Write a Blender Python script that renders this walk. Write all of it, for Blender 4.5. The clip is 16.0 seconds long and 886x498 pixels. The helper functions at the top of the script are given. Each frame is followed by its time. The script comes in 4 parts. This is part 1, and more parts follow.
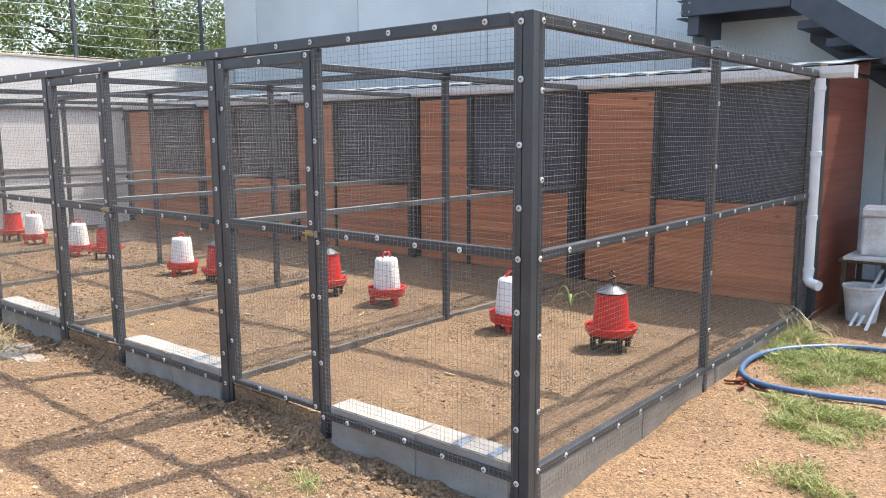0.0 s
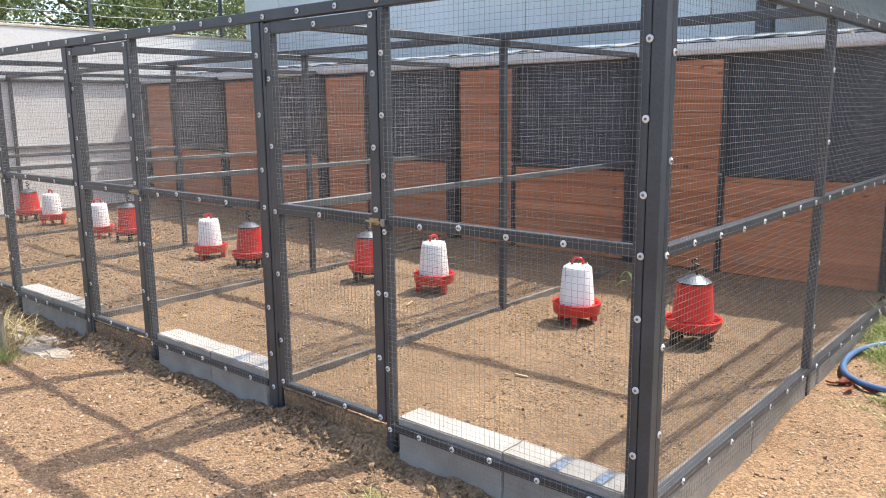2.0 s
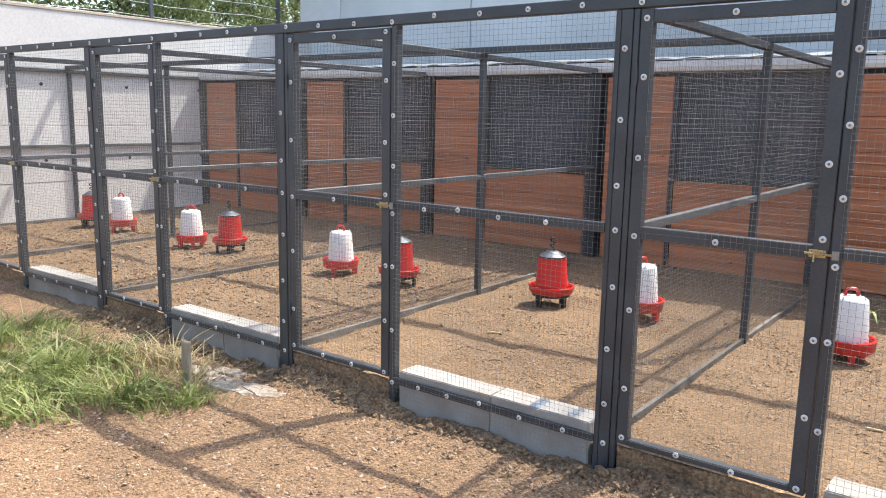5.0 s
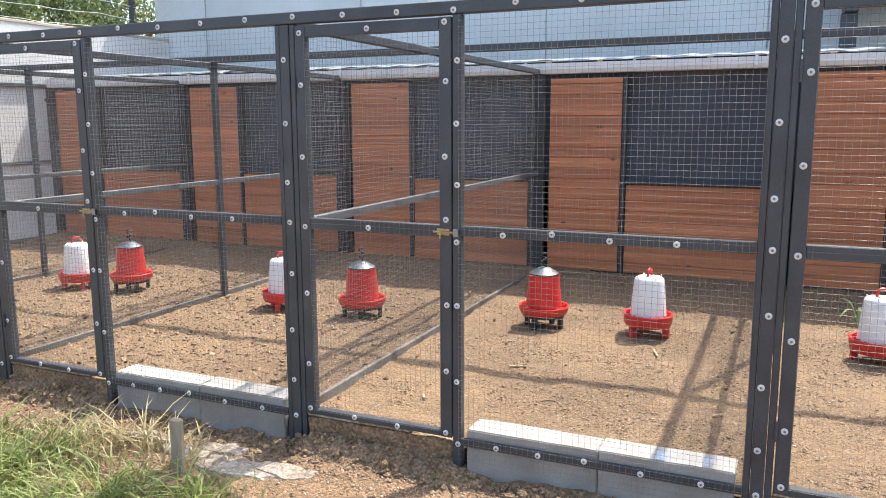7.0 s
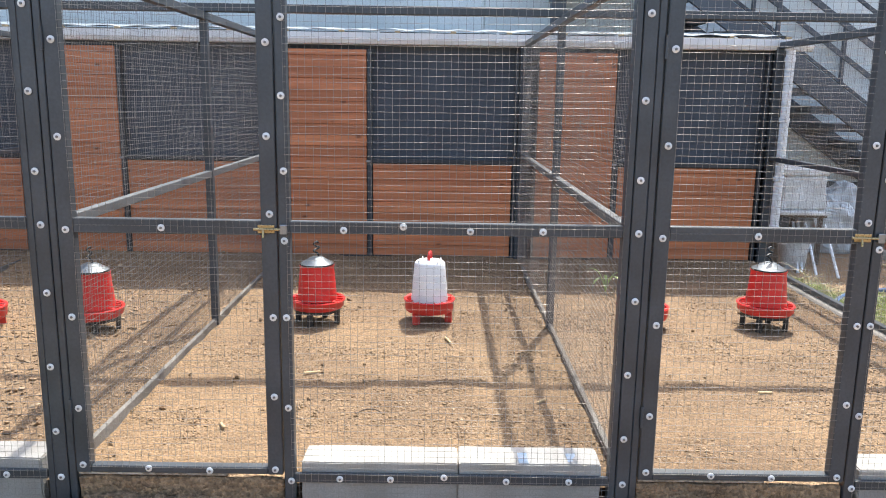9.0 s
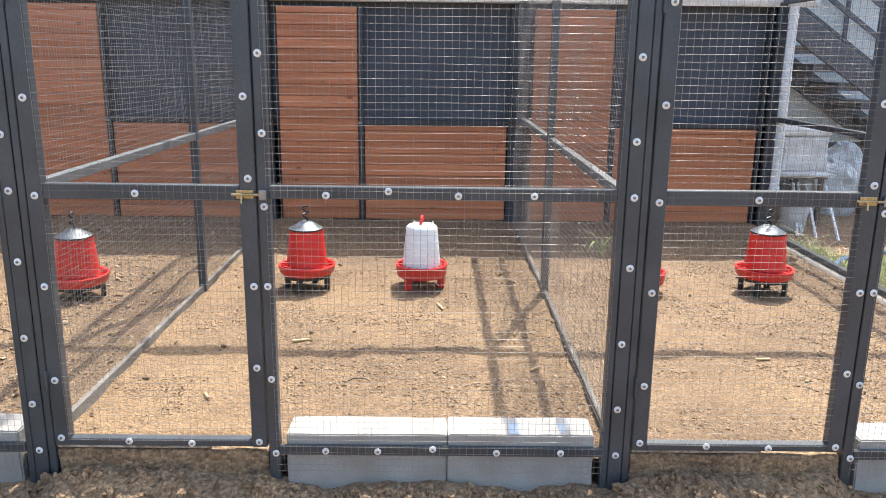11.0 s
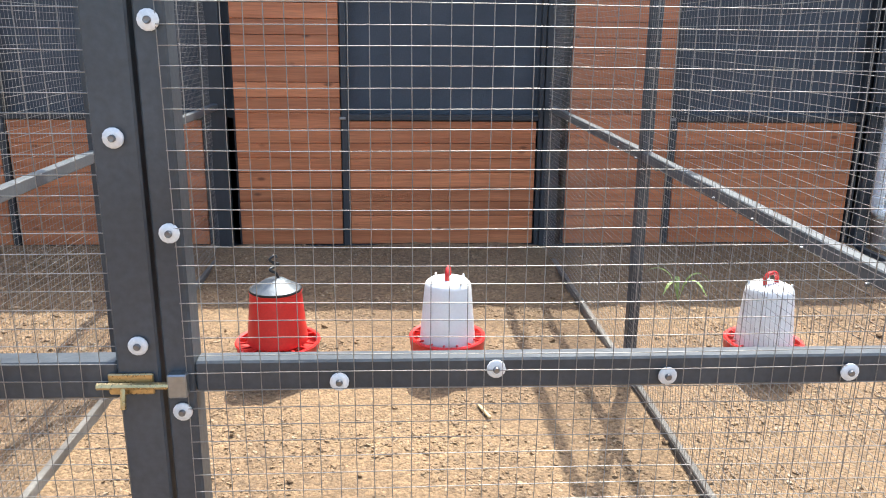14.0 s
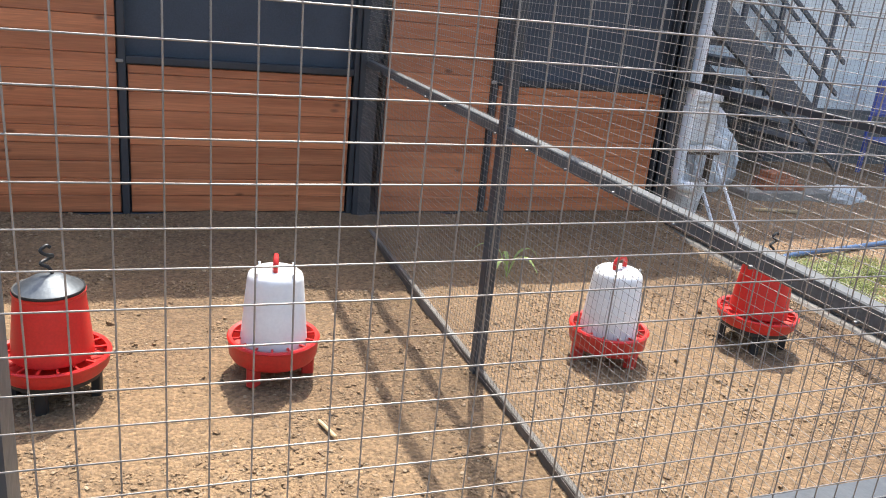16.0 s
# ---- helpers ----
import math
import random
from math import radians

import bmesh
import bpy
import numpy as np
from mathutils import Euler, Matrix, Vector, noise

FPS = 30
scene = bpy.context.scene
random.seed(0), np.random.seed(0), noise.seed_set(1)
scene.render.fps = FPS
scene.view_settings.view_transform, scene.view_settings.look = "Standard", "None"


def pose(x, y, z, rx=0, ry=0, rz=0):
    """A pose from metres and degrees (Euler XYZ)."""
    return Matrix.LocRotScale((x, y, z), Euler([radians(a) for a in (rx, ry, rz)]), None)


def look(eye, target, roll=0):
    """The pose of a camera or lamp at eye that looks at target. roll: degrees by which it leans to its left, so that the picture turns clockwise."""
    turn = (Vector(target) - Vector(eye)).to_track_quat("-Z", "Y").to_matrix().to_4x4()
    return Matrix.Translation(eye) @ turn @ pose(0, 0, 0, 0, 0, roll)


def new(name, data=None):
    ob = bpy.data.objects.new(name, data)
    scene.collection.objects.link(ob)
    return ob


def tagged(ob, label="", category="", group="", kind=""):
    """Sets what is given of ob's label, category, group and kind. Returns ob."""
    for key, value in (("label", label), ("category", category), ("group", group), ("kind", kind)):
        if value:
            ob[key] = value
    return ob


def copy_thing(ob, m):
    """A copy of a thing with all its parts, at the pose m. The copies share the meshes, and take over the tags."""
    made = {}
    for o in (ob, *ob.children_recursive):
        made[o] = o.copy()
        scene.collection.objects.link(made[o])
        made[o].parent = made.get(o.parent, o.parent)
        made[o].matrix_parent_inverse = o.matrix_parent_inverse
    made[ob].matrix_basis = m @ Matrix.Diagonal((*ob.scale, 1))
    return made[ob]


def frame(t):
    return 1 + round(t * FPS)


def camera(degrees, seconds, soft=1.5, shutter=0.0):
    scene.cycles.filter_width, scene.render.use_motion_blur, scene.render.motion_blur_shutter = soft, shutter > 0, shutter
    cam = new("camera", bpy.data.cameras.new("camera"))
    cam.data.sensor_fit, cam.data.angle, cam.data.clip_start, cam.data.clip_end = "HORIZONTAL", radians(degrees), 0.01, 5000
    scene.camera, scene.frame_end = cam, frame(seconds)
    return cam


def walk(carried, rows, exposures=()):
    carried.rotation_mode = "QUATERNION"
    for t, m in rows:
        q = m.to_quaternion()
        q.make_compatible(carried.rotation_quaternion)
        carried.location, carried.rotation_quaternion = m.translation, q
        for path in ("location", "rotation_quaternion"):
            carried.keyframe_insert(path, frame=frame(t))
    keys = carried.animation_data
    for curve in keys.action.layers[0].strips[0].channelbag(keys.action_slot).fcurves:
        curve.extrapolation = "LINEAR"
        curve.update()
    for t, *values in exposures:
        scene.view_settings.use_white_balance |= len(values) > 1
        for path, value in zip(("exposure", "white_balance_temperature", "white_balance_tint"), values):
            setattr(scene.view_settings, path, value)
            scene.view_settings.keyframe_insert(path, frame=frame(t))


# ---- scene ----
cam = camera(59.3, 16.0, soft=1.0)
PATH = [
    (0, (0.052, 0.026, 1.692), (-1.398, 1.753, 1.357), -0.3),
    (0.5, (0.022, 0.006, 1.704), (-1.423, 1.733, 1.346), -0.6),
    (1, (-0.058, -0.038, 1.694), (-1.503, 1.684, 1.311), -0.8),
    (1.5, (-0.263, 0.071, 1.662), (-1.719, 1.781, 1.262), -0.9),
    (2, (-0.536, 0.210, 1.691), (-2.002, 1.907, 1.281), -0.6),
    (2.5, (-0.777, 0.142, 1.693), (-2.262, 1.824, 1.285), -0.3),
    (3, (-1.085, 0.027, 1.712), (-2.589, 1.693, 1.305), -0.1),
    (3.5, (-1.422, -0.009, 1.696), (-2.914, 1.662, 1.276), 0.1),
    (4, (-1.776, -0.120, 1.672), (-3.236, 1.581, 1.259), 0.7),
    (4.5, (-2.112, -0.327, 1.662), (-3.526, 1.414, 1.251), 1.1),
    (4.7, (-2.231, -0.408, 1.669), (-3.625, 1.350, 1.267), 1.1),
    (6.8, (-3.672, -0.552, 1.658), (-4.652, 1.474, 1.292), 0.1),
    (7, (-3.806, -0.470, 1.667), (-4.716, 1.588, 1.298), -0.2),
    (7.5, (-4.103, -0.295, 1.664), (-4.803, 1.843, 1.300), -0.5),
    (8, (-4.408, -0.222, 1.664), (-4.801, 1.993, 1.290), 0.0),
    (8.5, (-4.526, -0.156, 1.658), (-4.679, 2.079, 1.237), 0.6),
    (9, (-4.551, -0.121, 1.656), (-4.543, 2.118, 1.223), 0.9),
    (9.2, (-4.552, -0.117, 1.661), (-4.518, 2.120, 1.227), 1.0),
    (11.3, (-4.509, 0.060, 1.637), (-4.496, 2.270, 1.070), 0.7),
    (11.5, (-4.516, 0.213, 1.618), (-4.478, 2.417, 1.036), 1.1),
    (12, (-4.536, 0.534, 1.658), (-4.455, 2.733, 1.058), 1.7),
    (12.5, (-4.673, 0.796, 1.651), (-4.599, 2.992, 1.043), 1.8),
    (13, (-4.810, 1.077, 1.652), (-4.753, 3.276, 1.050), 1.4),
    (13.5, (-4.821, 1.335, 1.650), (-4.764, 3.532, 1.042), 0.6),
    (14, (-4.812, 1.651, 1.647), (-4.693, 3.843, 1.034), 0.6),
    (14.5, (-5.003, 1.952, 1.636), (-4.610, 4.105, 0.997), 2.1),
    (15, (-5.046, 2.151, 1.614), (-4.327, 4.199, 0.913), 4.7),
    (15.5, (-5.008, 2.182, 1.634), (-4.163, 4.170, 0.905), 6.0),
    (16, (-5.004, 2.187, 1.645), (-4.226, 4.202, 0.917), 5.9),
]
EXPOSURES = [(0.0, 1.52, 6500, 9), (4.7, 1.46, 6450, 9), (7.0, 1.62, 6400, 8), (9.0, 1.70, 6350, 7), (11.5, 1.78, 6350, 7), (12.5, 1.64, 6350, 7), (13.5, 1.78, 6200, 5), (14.5, 1.90, 6200, 6), (15.5, 1.62, 6450, 8), (16.0, 1.58, 6450, 8)]
walk(cam, [(t, look(eye, target, roll)) for t, eye, target, roll in PATH], EXPOSURES)

# ---- light ----
SUN_DIR = Vector((-0.21, -0.53, -1.0)).normalized()
world = bpy.data.worlds.new("world")
scene.world = world
world.use_nodes = True
wn = world.node_tree.nodes
sky = wn.new("ShaderNodeTexSky")
sky.sky_type, sky.sun_disc = "NISHITA", False
sky.sun_elevation = math.asin(-SUN_DIR.z)
sky.sun_rotation = math.atan2(-SUN_DIR.x, -SUN_DIR.y)
sky.dust_density, sky.air_density, sky.ozone_density = 3.2, 1.0, 0.8
world.node_tree.links.new(sky.outputs[0], wn["Background"].inputs[0])
wn["Background"].inputs[1].default_value = 0.15
sun = new("sun", bpy.data.lights.new("sun", "SUN"))
sun.data.energy, sun.data.angle, sun.data.color = 2.6, radians(0.5), (1.0, 0.95, 0.87)
sun.matrix_world = look((0, 0, 20), Vector((0, 0, 20)) + SUN_DIR)

# ---- materials ----


def mat(name, base, rough=0.6, metal=0.0, vary=0.25, scale=6.0, fine=60.0, bump=0.2, second=None, per_object=0.0, stretch=(1, 1, 1), mix=0.5, dist=0.004, grain=0, knots=False, speck=0.37):
    """A surface with colour variation and relief at two scales, in world space."""
    m = bpy.data.materials.new(name)
    m.use_nodes = True
    nt = m.node_tree
    n, ln = nt.nodes, nt.links
    b = n["Principled BSDF"]
    geo = n.new("ShaderNodeNewGeometry")
    mp = n.new("ShaderNodeMapping")
    mp.inputs["Scale"].default_value = stretch
    ln.new(geo.outputs["Position"], mp.inputs[0])
    oi = n.new("ShaderNodeObjectInfo")
    off = n.new("ShaderNodeVectorMath")
    off.operation = "MULTIPLY"
    ln.new(oi.outputs["Random"], off.inputs[0])
    off.inputs[1].default_value = (7.0 * (per_object > 0), 3.0 * (per_object > 0), 5.0 * (per_object > 0))
    ln.new(off.outputs[0], mp.inputs["Location"])
    big, small = n.new("ShaderNodeTexNoise"), n.new("ShaderNodeTexNoise")
    for tex, s, d in ((big, scale, 5), (small, fine, 4)):
        tex.inputs["Scale"].default_value, tex.inputs["Detail"].default_value = s, d
        ln.new(mp.outputs[0], tex.inputs["Vector"])
    ramp = n.new("ShaderNodeMapRange")
    ramp.inputs["From Min"].default_value, ramp.inputs["From Max"].default_value = 0.35, 0.65
    ln.new(big.outputs["Fac"], ramp.inputs["Value"])
    cm = n.new("ShaderNodeMix")
    cm.data_type = "RGBA"
    second = second or [c * (1 - vary) for c in base]
    cm.inputs["A"].default_value, cm.inputs["B"].default_value = (*base, 1), (*second, 1)
    ln.new(ramp.outputs[0], cm.inputs["Factor"])
    hs = n.new("ShaderNodeHueSaturation")
    ln.new(cm.outputs["Result"], hs.inputs["Color"])
    val = n.new("ShaderNodeMapRange")
    val.inputs["From Min"].default_value, val.inputs["From Max"].default_value = 0.3, 0.7
    val.inputs["To Min"].default_value, val.inputs["To Max"].default_value = 1 - vary * mix, 1 + vary * mix
    ln.new(small.outputs["Fac"], val.inputs["Value"])
    if per_object:
        rnd = n.new("ShaderNodeMapRange")
        rnd.inputs["To Min"].default_value, rnd.inputs["To Max"].default_value = 1 - per_object, 1 + per_object
        ln.new(oi.outputs["Random"], rnd.inputs["Value"])
        mul = n.new("ShaderNodeMath")
        mul.operation = "MULTIPLY"
        ln.new(val.outputs[0], mul.inputs[0])
        ln.new(rnd.outputs[0], mul.inputs[1])
        ln.new(mul.outputs[0], hs.inputs["Value"])
    else:
        ln.new(val.outputs[0], hs.inputs["Value"])
    colour, height = hs.outputs[0], small.outputs["Fac"]
    if knots:
        spot, dark = n.new("ShaderNodeTexVoronoi"), n.new("ShaderNodeMapRange")
        near = n.new("ShaderNodeVectorMath")
        near.operation = "MULTIPLY_ADD"
        ln.new(geo.outputs["Position"], near.inputs[0])
        near.inputs[1].default_value = (1.0, 1.0, 2.2)
        ln.new(off.outputs[0], near.inputs[2])
        ln.new(near.outputs[0], spot.inputs["Vector"])
        spot.inputs["Scale"].default_value = 3.6
        dark.inputs["From Min"].default_value, dark.inputs["From Max"].default_value = 0.05, 0.13
        dark.inputs["To Min"].default_value, dark.inputs["To Max"].default_value = 0.38, 1.0
        ln.new(spot.outputs["Distance"], dark.inputs["Value"])
        hk = n.new("ShaderNodeHueSaturation")
        ln.new(colour, hk.inputs["Color"])
        ln.new(dark.outputs[0], hk.inputs["Value"])
        colour = hk.outputs[0]
    if grain:
        cell = n.new("ShaderNodeTexVoronoi")
        cell.inputs["Scale"].default_value, cell.inputs["Randomness"].default_value = grain, 1.0
        warp = n.new("ShaderNodeVectorMath")
        warp.operation = "MULTIPLY_ADD"
        ln.new(small.outputs["Color"], warp.inputs[0])
        warp.inputs[1].default_value = (0.012, 0.012, 0.012)
        ln.new(mp.outputs[0], warp.inputs[2])
        ln.new(warp.outputs[0], cell.inputs["Vector"])
        sep = n.new("ShaderNodeSeparateColor")
        ln.new(cell.outputs["Color"], sep.inputs[0])
        tone = n.new("ShaderNodeMapRange")
        tone.inputs["To Min"].default_value, tone.inputs["To Max"].default_value = 1 - speck, 1 + speck
        ln.new(sep.outputs[0], tone.inputs["Value"])
        hg = n.new("ShaderNodeHueSaturation")
        ln.new(colour, hg.inputs["Color"])
        ln.new(tone.outputs[0], hg.inputs["Value"])
        colour = hg.outputs[0]
        edge = n.new("ShaderNodeMath")
        edge.operation = "SUBTRACT"
        ln.new(sep.outputs[1], edge.inputs[0])
        ln.new(cell.outputs["Distance"], edge.inputs[1])
        height = edge.outputs[0]
    ln.new(colour, b.inputs["Base Color"])
    rr = n.new("ShaderNodeMapRange")
    rr.inputs["To Min"].default_value, rr.inputs["To Max"].default_value = max(rough - 0.12, 0.02), min(rough + 0.12, 1)
    ln.new(small.outputs["Fac"], rr.inputs["Value"])
    ln.new(rr.outputs[0], b.inputs["Roughness"])
    b.inputs["Metallic"].default_value = metal
    if bump:
        bp = n.new("ShaderNodeBump")
        bp.inputs["Strength"].default_value, bp.inputs["Distance"].default_value = bump, dist
        ln.new(height, bp.inputs["Height"])
        ln.new(bp.outputs[0], b.inputs["Normal"])
    return m


def island_mat(name, colours, rough=0.8, translucent=0.0):
    """Many small loose pieces in one mesh, each with a colour of its own."""
    m = bpy.data.materials.new(name)
    m.use_nodes = True
    n, ln = m.node_tree.nodes, m.node_tree.links
    geo, ramp = n.new("ShaderNodeNewGeometry"), n.new("ShaderNodeValToRGB")
    ln.new(geo.outputs["Random Per Island"], ramp.inputs[0])
    while len(ramp.color_ramp.elements) < len(colours):
        ramp.color_ramp.elements.new(0.5)
    for i, c in enumerate(colours):
        ramp.color_ramp.elements[i].position = i / (len(colours) - 1)
        ramp.color_ramp.elements[i].color = (*c, 1)
    b = n["Principled BSDF"]
    ln.new(ramp.outputs[0], b.inputs["Base Color"])
    b.inputs["Roughness"].default_value = rough
    if translucent:
        tr, mx = n.new("ShaderNodeBsdfTranslucent"), n.new("ShaderNodeMixShader")
        ln.new(ramp.outputs[0], tr.inputs[0])
        mx.inputs[0].default_value = translucent
        ln.new(b.outputs[0], mx.inputs[1])
        ln.new(tr.outputs[0], mx.inputs[2])
        ln.new(mx.outputs[0], n["Material Output"].inputs[0])
    return m


STEEL = mat("painted_steel", (0.054, 0.062, 0.070), 0.40, 0.0, 0.3, 5, 90, 0.15)
# lighter copy of the rail steel, with skylight on the rail tops put into its colour
SKYLIT = mat("skylit_steel", (0.10, 0.105, 0.107), 0.5, 0.0, 0.35, 6, 90, 0.15, second=(0.07, 0.076, 0.08))
DUSTRAIL = mat("earth_stained_rail", (0.17, 0.155, 0.135), 0.7, 0.0, 0.4, 3, 60, 0.2, second=(0.07, 0.062, 0.054))
BLACKWOOD = mat("black_stained_wood", (0.036, 0.040, 0.045), 0.6, 0.0, 0.3, 4, 70, 0.2, stretch=(1, 1, 0.2))
WIRE = mat("galvanised_wire", (0.275, 0.255, 0.23), 0.38, 0.4, 0.25, 8, 200, 0)
GALV = mat("galvanised_sheet", (0.30, 0.32, 0.335), 0.36, 0.9, 0.2, 9, 120, 0.1)
LIDMETAL = mat("dull_galvanised_lid", (0.13, 0.145, 0.16), 0.48, 0.7, 0.3, 12, 90, 0.15)
WASHER = mat("pale_washer", (0.72, 0.72, 0.70), 0.4, 0.1, 0.15, 40, 300, 0.1, per_object=0.08)
SCREW = mat("zinc_screw", (0.22, 0.22, 0.22), 0.35, 0.8, 0.2, 40, 300, 0)
BRASS = mat("brass", (0.50, 0.38, 0.19), 0.3, 0.85, 0.2, 30, 200, 0.1)
RED = mat("red_plastic", (0.62, 0.022, 0.018), 0.38, 0.0, 0.15, 9, 120, 0.05, per_object=0.06)
REDTRAY = mat("red_plastic_tray", (0.58, 0.03, 0.022), 0.45, 0.0, 0.22, 12, 90, 0.08, per_object=0.06)
WHITEP = mat("white_plastic", (0.80, 0.785, 0.76), 0.4, 0.0, 0.06, 9, 90, 0.03)
BLACKP = mat("black_plastic", (0.018, 0.018, 0.018), 0.5, 0.0, 0.3, 20, 120, 0.1)
PVC = mat("white_pvc", (0.74, 0.75, 0.75), 0.4, 0.0, 0.1, 7, 90, 0.04)
PLANK = mat("varnished_plank", (0.51, 0.185, 0.076), 0.45, 0.0, 0.4, 3.0, 24, 0.25, second=(0.37, 0.12, 0.046), per_object=0.16, stretch=(0.3, 3, 7), knots=True)
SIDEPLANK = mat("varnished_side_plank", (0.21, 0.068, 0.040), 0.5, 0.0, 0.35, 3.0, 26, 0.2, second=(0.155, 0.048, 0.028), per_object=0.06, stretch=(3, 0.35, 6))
# dark blue-grey that stands in for the dim inside of the shed
SHADE = mat("shade_cloth", (0.066, 0.076, 0.089), 0.9, 0.0, 0.25, 2, 120, 0.3)
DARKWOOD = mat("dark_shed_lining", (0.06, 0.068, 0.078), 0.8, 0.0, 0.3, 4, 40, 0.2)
BLOCK = mat("aerated_block", (0.34, 0.327, 0.30), 0.9, 0.0, 0.25, 5, 160, 0.5, per_object=0.06, second=(0.26, 0.242, 0.215))
CONCRETE = mat("cast_concrete", (0.70, 0.685, 0.65), 0.85, 0.0, 0.16, 0.9, 45, 0.25, second=(0.60, 0.585, 0.55), per_object=0.04)
COPING = mat("dusty_coping", (0.52, 0.45, 0.36), 0.9, 0.0, 0.25, 2, 50, 0.3, second=(0.42, 0.36, 0.28))
WALLC = mat("grey_wall_panel", (0.74, 0.775, 0.755), 0.8, 0.0, 0.16, 0.7, 60, 0.15, second=(0.60, 0.635, 0.615), per_object=0.03)
# dark wall base; its grey also carries the shade under the stair
SHADED_BASE = mat("base_band_with_shade", (0.13, 0.135, 0.13), 0.9, 0.0, 0.3, 3, 60, 0.4)
CURB = mat("curb_concrete", (0.27, 0.245, 0.21), 0.9, 0.0, 0.3, 4, 70, 0.5)
DIRT = mat("dry_soil", (0.262, 0.162, 0.086), 0.95, 0.0, 0.45, 1.5, 70, 1.0, second=(0.205, 0.124, 0.065), dist=0.006, mix=0.7, grain=85)
DARKSOIL = mat("dark_soil", (0.27, 0.178, 0.100), 0.95, 0.0, 0.4, 4, 60, 1.0, second=(0.18, 0.118, 0.068), dist=0.007, mix=0.8, grain=80)
LITTER = mat("litter_floor", (0.215, 0.136, 0.070), 0.95, 0.0, 0.45, 1.3, 75, 1.0, second=(0.155, 0.096, 0.050), dist=0.006, mix=0.65, grain=70, speck=0.27)
MORTAR = mat("dried_mortar", (0.38, 0.325, 0.26), 0.95, 0.0, 0.35, 6, 60, 0.8, second=(0.27, 0.21, 0.15), grain=60)
BLUEMARK = mat("blue_chalk", (0.27, 0.36, 0.46), 0.9, 0.0, 0.3, 30, 160, 0.3, second=(0.42, 0.44, 0.45))
STAIRSTEEL = mat("blue_grey_steel", (0.075, 0.085, 0.10), 0.5, 0.0, 0.25, 5, 80, 0.1)
BLUEP = mat("blue_plastic", (0.05, 0.09, 0.36), 0.45, 0.0, 0.2, 8, 90, 0.05)
HOSE = mat("blue_hose", (0.07, 0.135, 0.26), 0.4, 0.0, 0.2, 12, 90, 0.1)
BARK = mat("bark", (0.13, 0.095, 0.065), 0.9, 0.0, 0.4, 8, 60, 0.8)
STAKE = mat("weathered_stake", (0.40, 0.33, 0.23), 0.85, 0.0, 0.3, 8, 70, 0.4, stretch=(1, 1, 0.2))
STYRO = mat("dirty_polystyrene", (0.68, 0.68, 0.66), 0.85, 0.0, 0.3, 7, 110, 0.5, second=(0.48, 0.46, 0.42))
SACK = mat("woven_plastic_sack", (0.60, 0.61, 0.60), 0.6, 0.0, 0.25, 6, 170, 0.4, second=(0.42, 0.42, 0.40))
CLAY = mat("clay_tile", (0.40, 0.15, 0.075), 0.85, 0.0, 0.3, 9, 90, 0.4)
CHIPS = island_mat("wood_chips_and_gravel", [(0.12, 0.072, 0.038), (0.225, 0.143, 0.074), (0.27, 0.178, 0.098), (0.17, 0.105, 0.055), (0.21, 0.132, 0.068), (0.24, 0.155, 0.082), (0.33, 0.245, 0.155)])
STONES = island_mat("reddish_gravel", [(0.17, 0.098, 0.054), (0.27, 0.168, 0.092), (0.36, 0.245, 0.150), (0.21, 0.128, 0.07), (0.30, 0.185, 0.10), (0.24, 0.148, 0.082), (0.45, 0.36, 0.265), (0.32, 0.195, 0.125)])
GRASSM = island_mat("grass_blades", [(0.14, 0.20, 0.045), (0.24, 0.29, 0.075), (0.38, 0.39, 0.15), (0.18, 0.25, 0.06), (0.46, 0.41, 0.22)], 0.55, 0.3)
DRY = island_mat("dry_stalks", [(0.42, 0.33, 0.17), (0.34, 0.28, 0.13), (0.50, 0.42, 0.25)], 0.7, 0.2)
LEAF = island_mat("tree_leaves", [(0.055, 0.09, 0.035), (0.11, 0.165, 0.055), (0.21, 0.25, 0.10), (0.08, 0.125, 0.045)], 0.5, 0.35)
WEED = island_mat("weed_leaf", [(0.22, 0.34, 0.07), (0.34, 0.44, 0.14)], 0.5, 0.3)
DEADLEAF = mat("dead_leaf", (0.36, 0.10, 0.045), 0.7, 0.0, 0.3, 20, 90, 0.2, per_object=0.2)
SHEET = mat("pale_roof_sheet", (0.29, 0.325, 0.34), 0.4, 0.0, 0.15, 4, 50, 0.1)
TIMBER = mat("pale_timber", (0.52, 0.38, 0.20), 0.7, 0.0, 0.25, 8, 60, 0.3)

# ---- builders ----


def thing(name, at, label, category, group="", kind="", turn=0):
    ob = new(name)
    ob.empty_display_size = 0.1
    ob.matrix_basis = pose(*at, 0, 0, turn)
    return tagged(ob, label, category, group, kind)


def mesh_of(name, bm, material, smooth=False):
    me = bpy.data.meshes.new(name)
    bm.normal_update()
    bm.to_mesh(me)
    bm.free()
    me.materials.append(material)
    if smooth:
        me.shade_smooth()
        me.set_sharp_from_angle(angle=radians(38))
    return me


def part(name, bm, material, parent=None, label="", smooth=False, at=None):
    ob = new(name, mesh_of(name, bm, material, smooth))
    ob.parent = parent
    if at is not None:
        ob.matrix_basis = at
    return tagged(ob, label)


def shared(name, me, parent, at):
    ob = new(name, me)
    ob.parent = parent
    ob.matrix_basis = at
    return ob


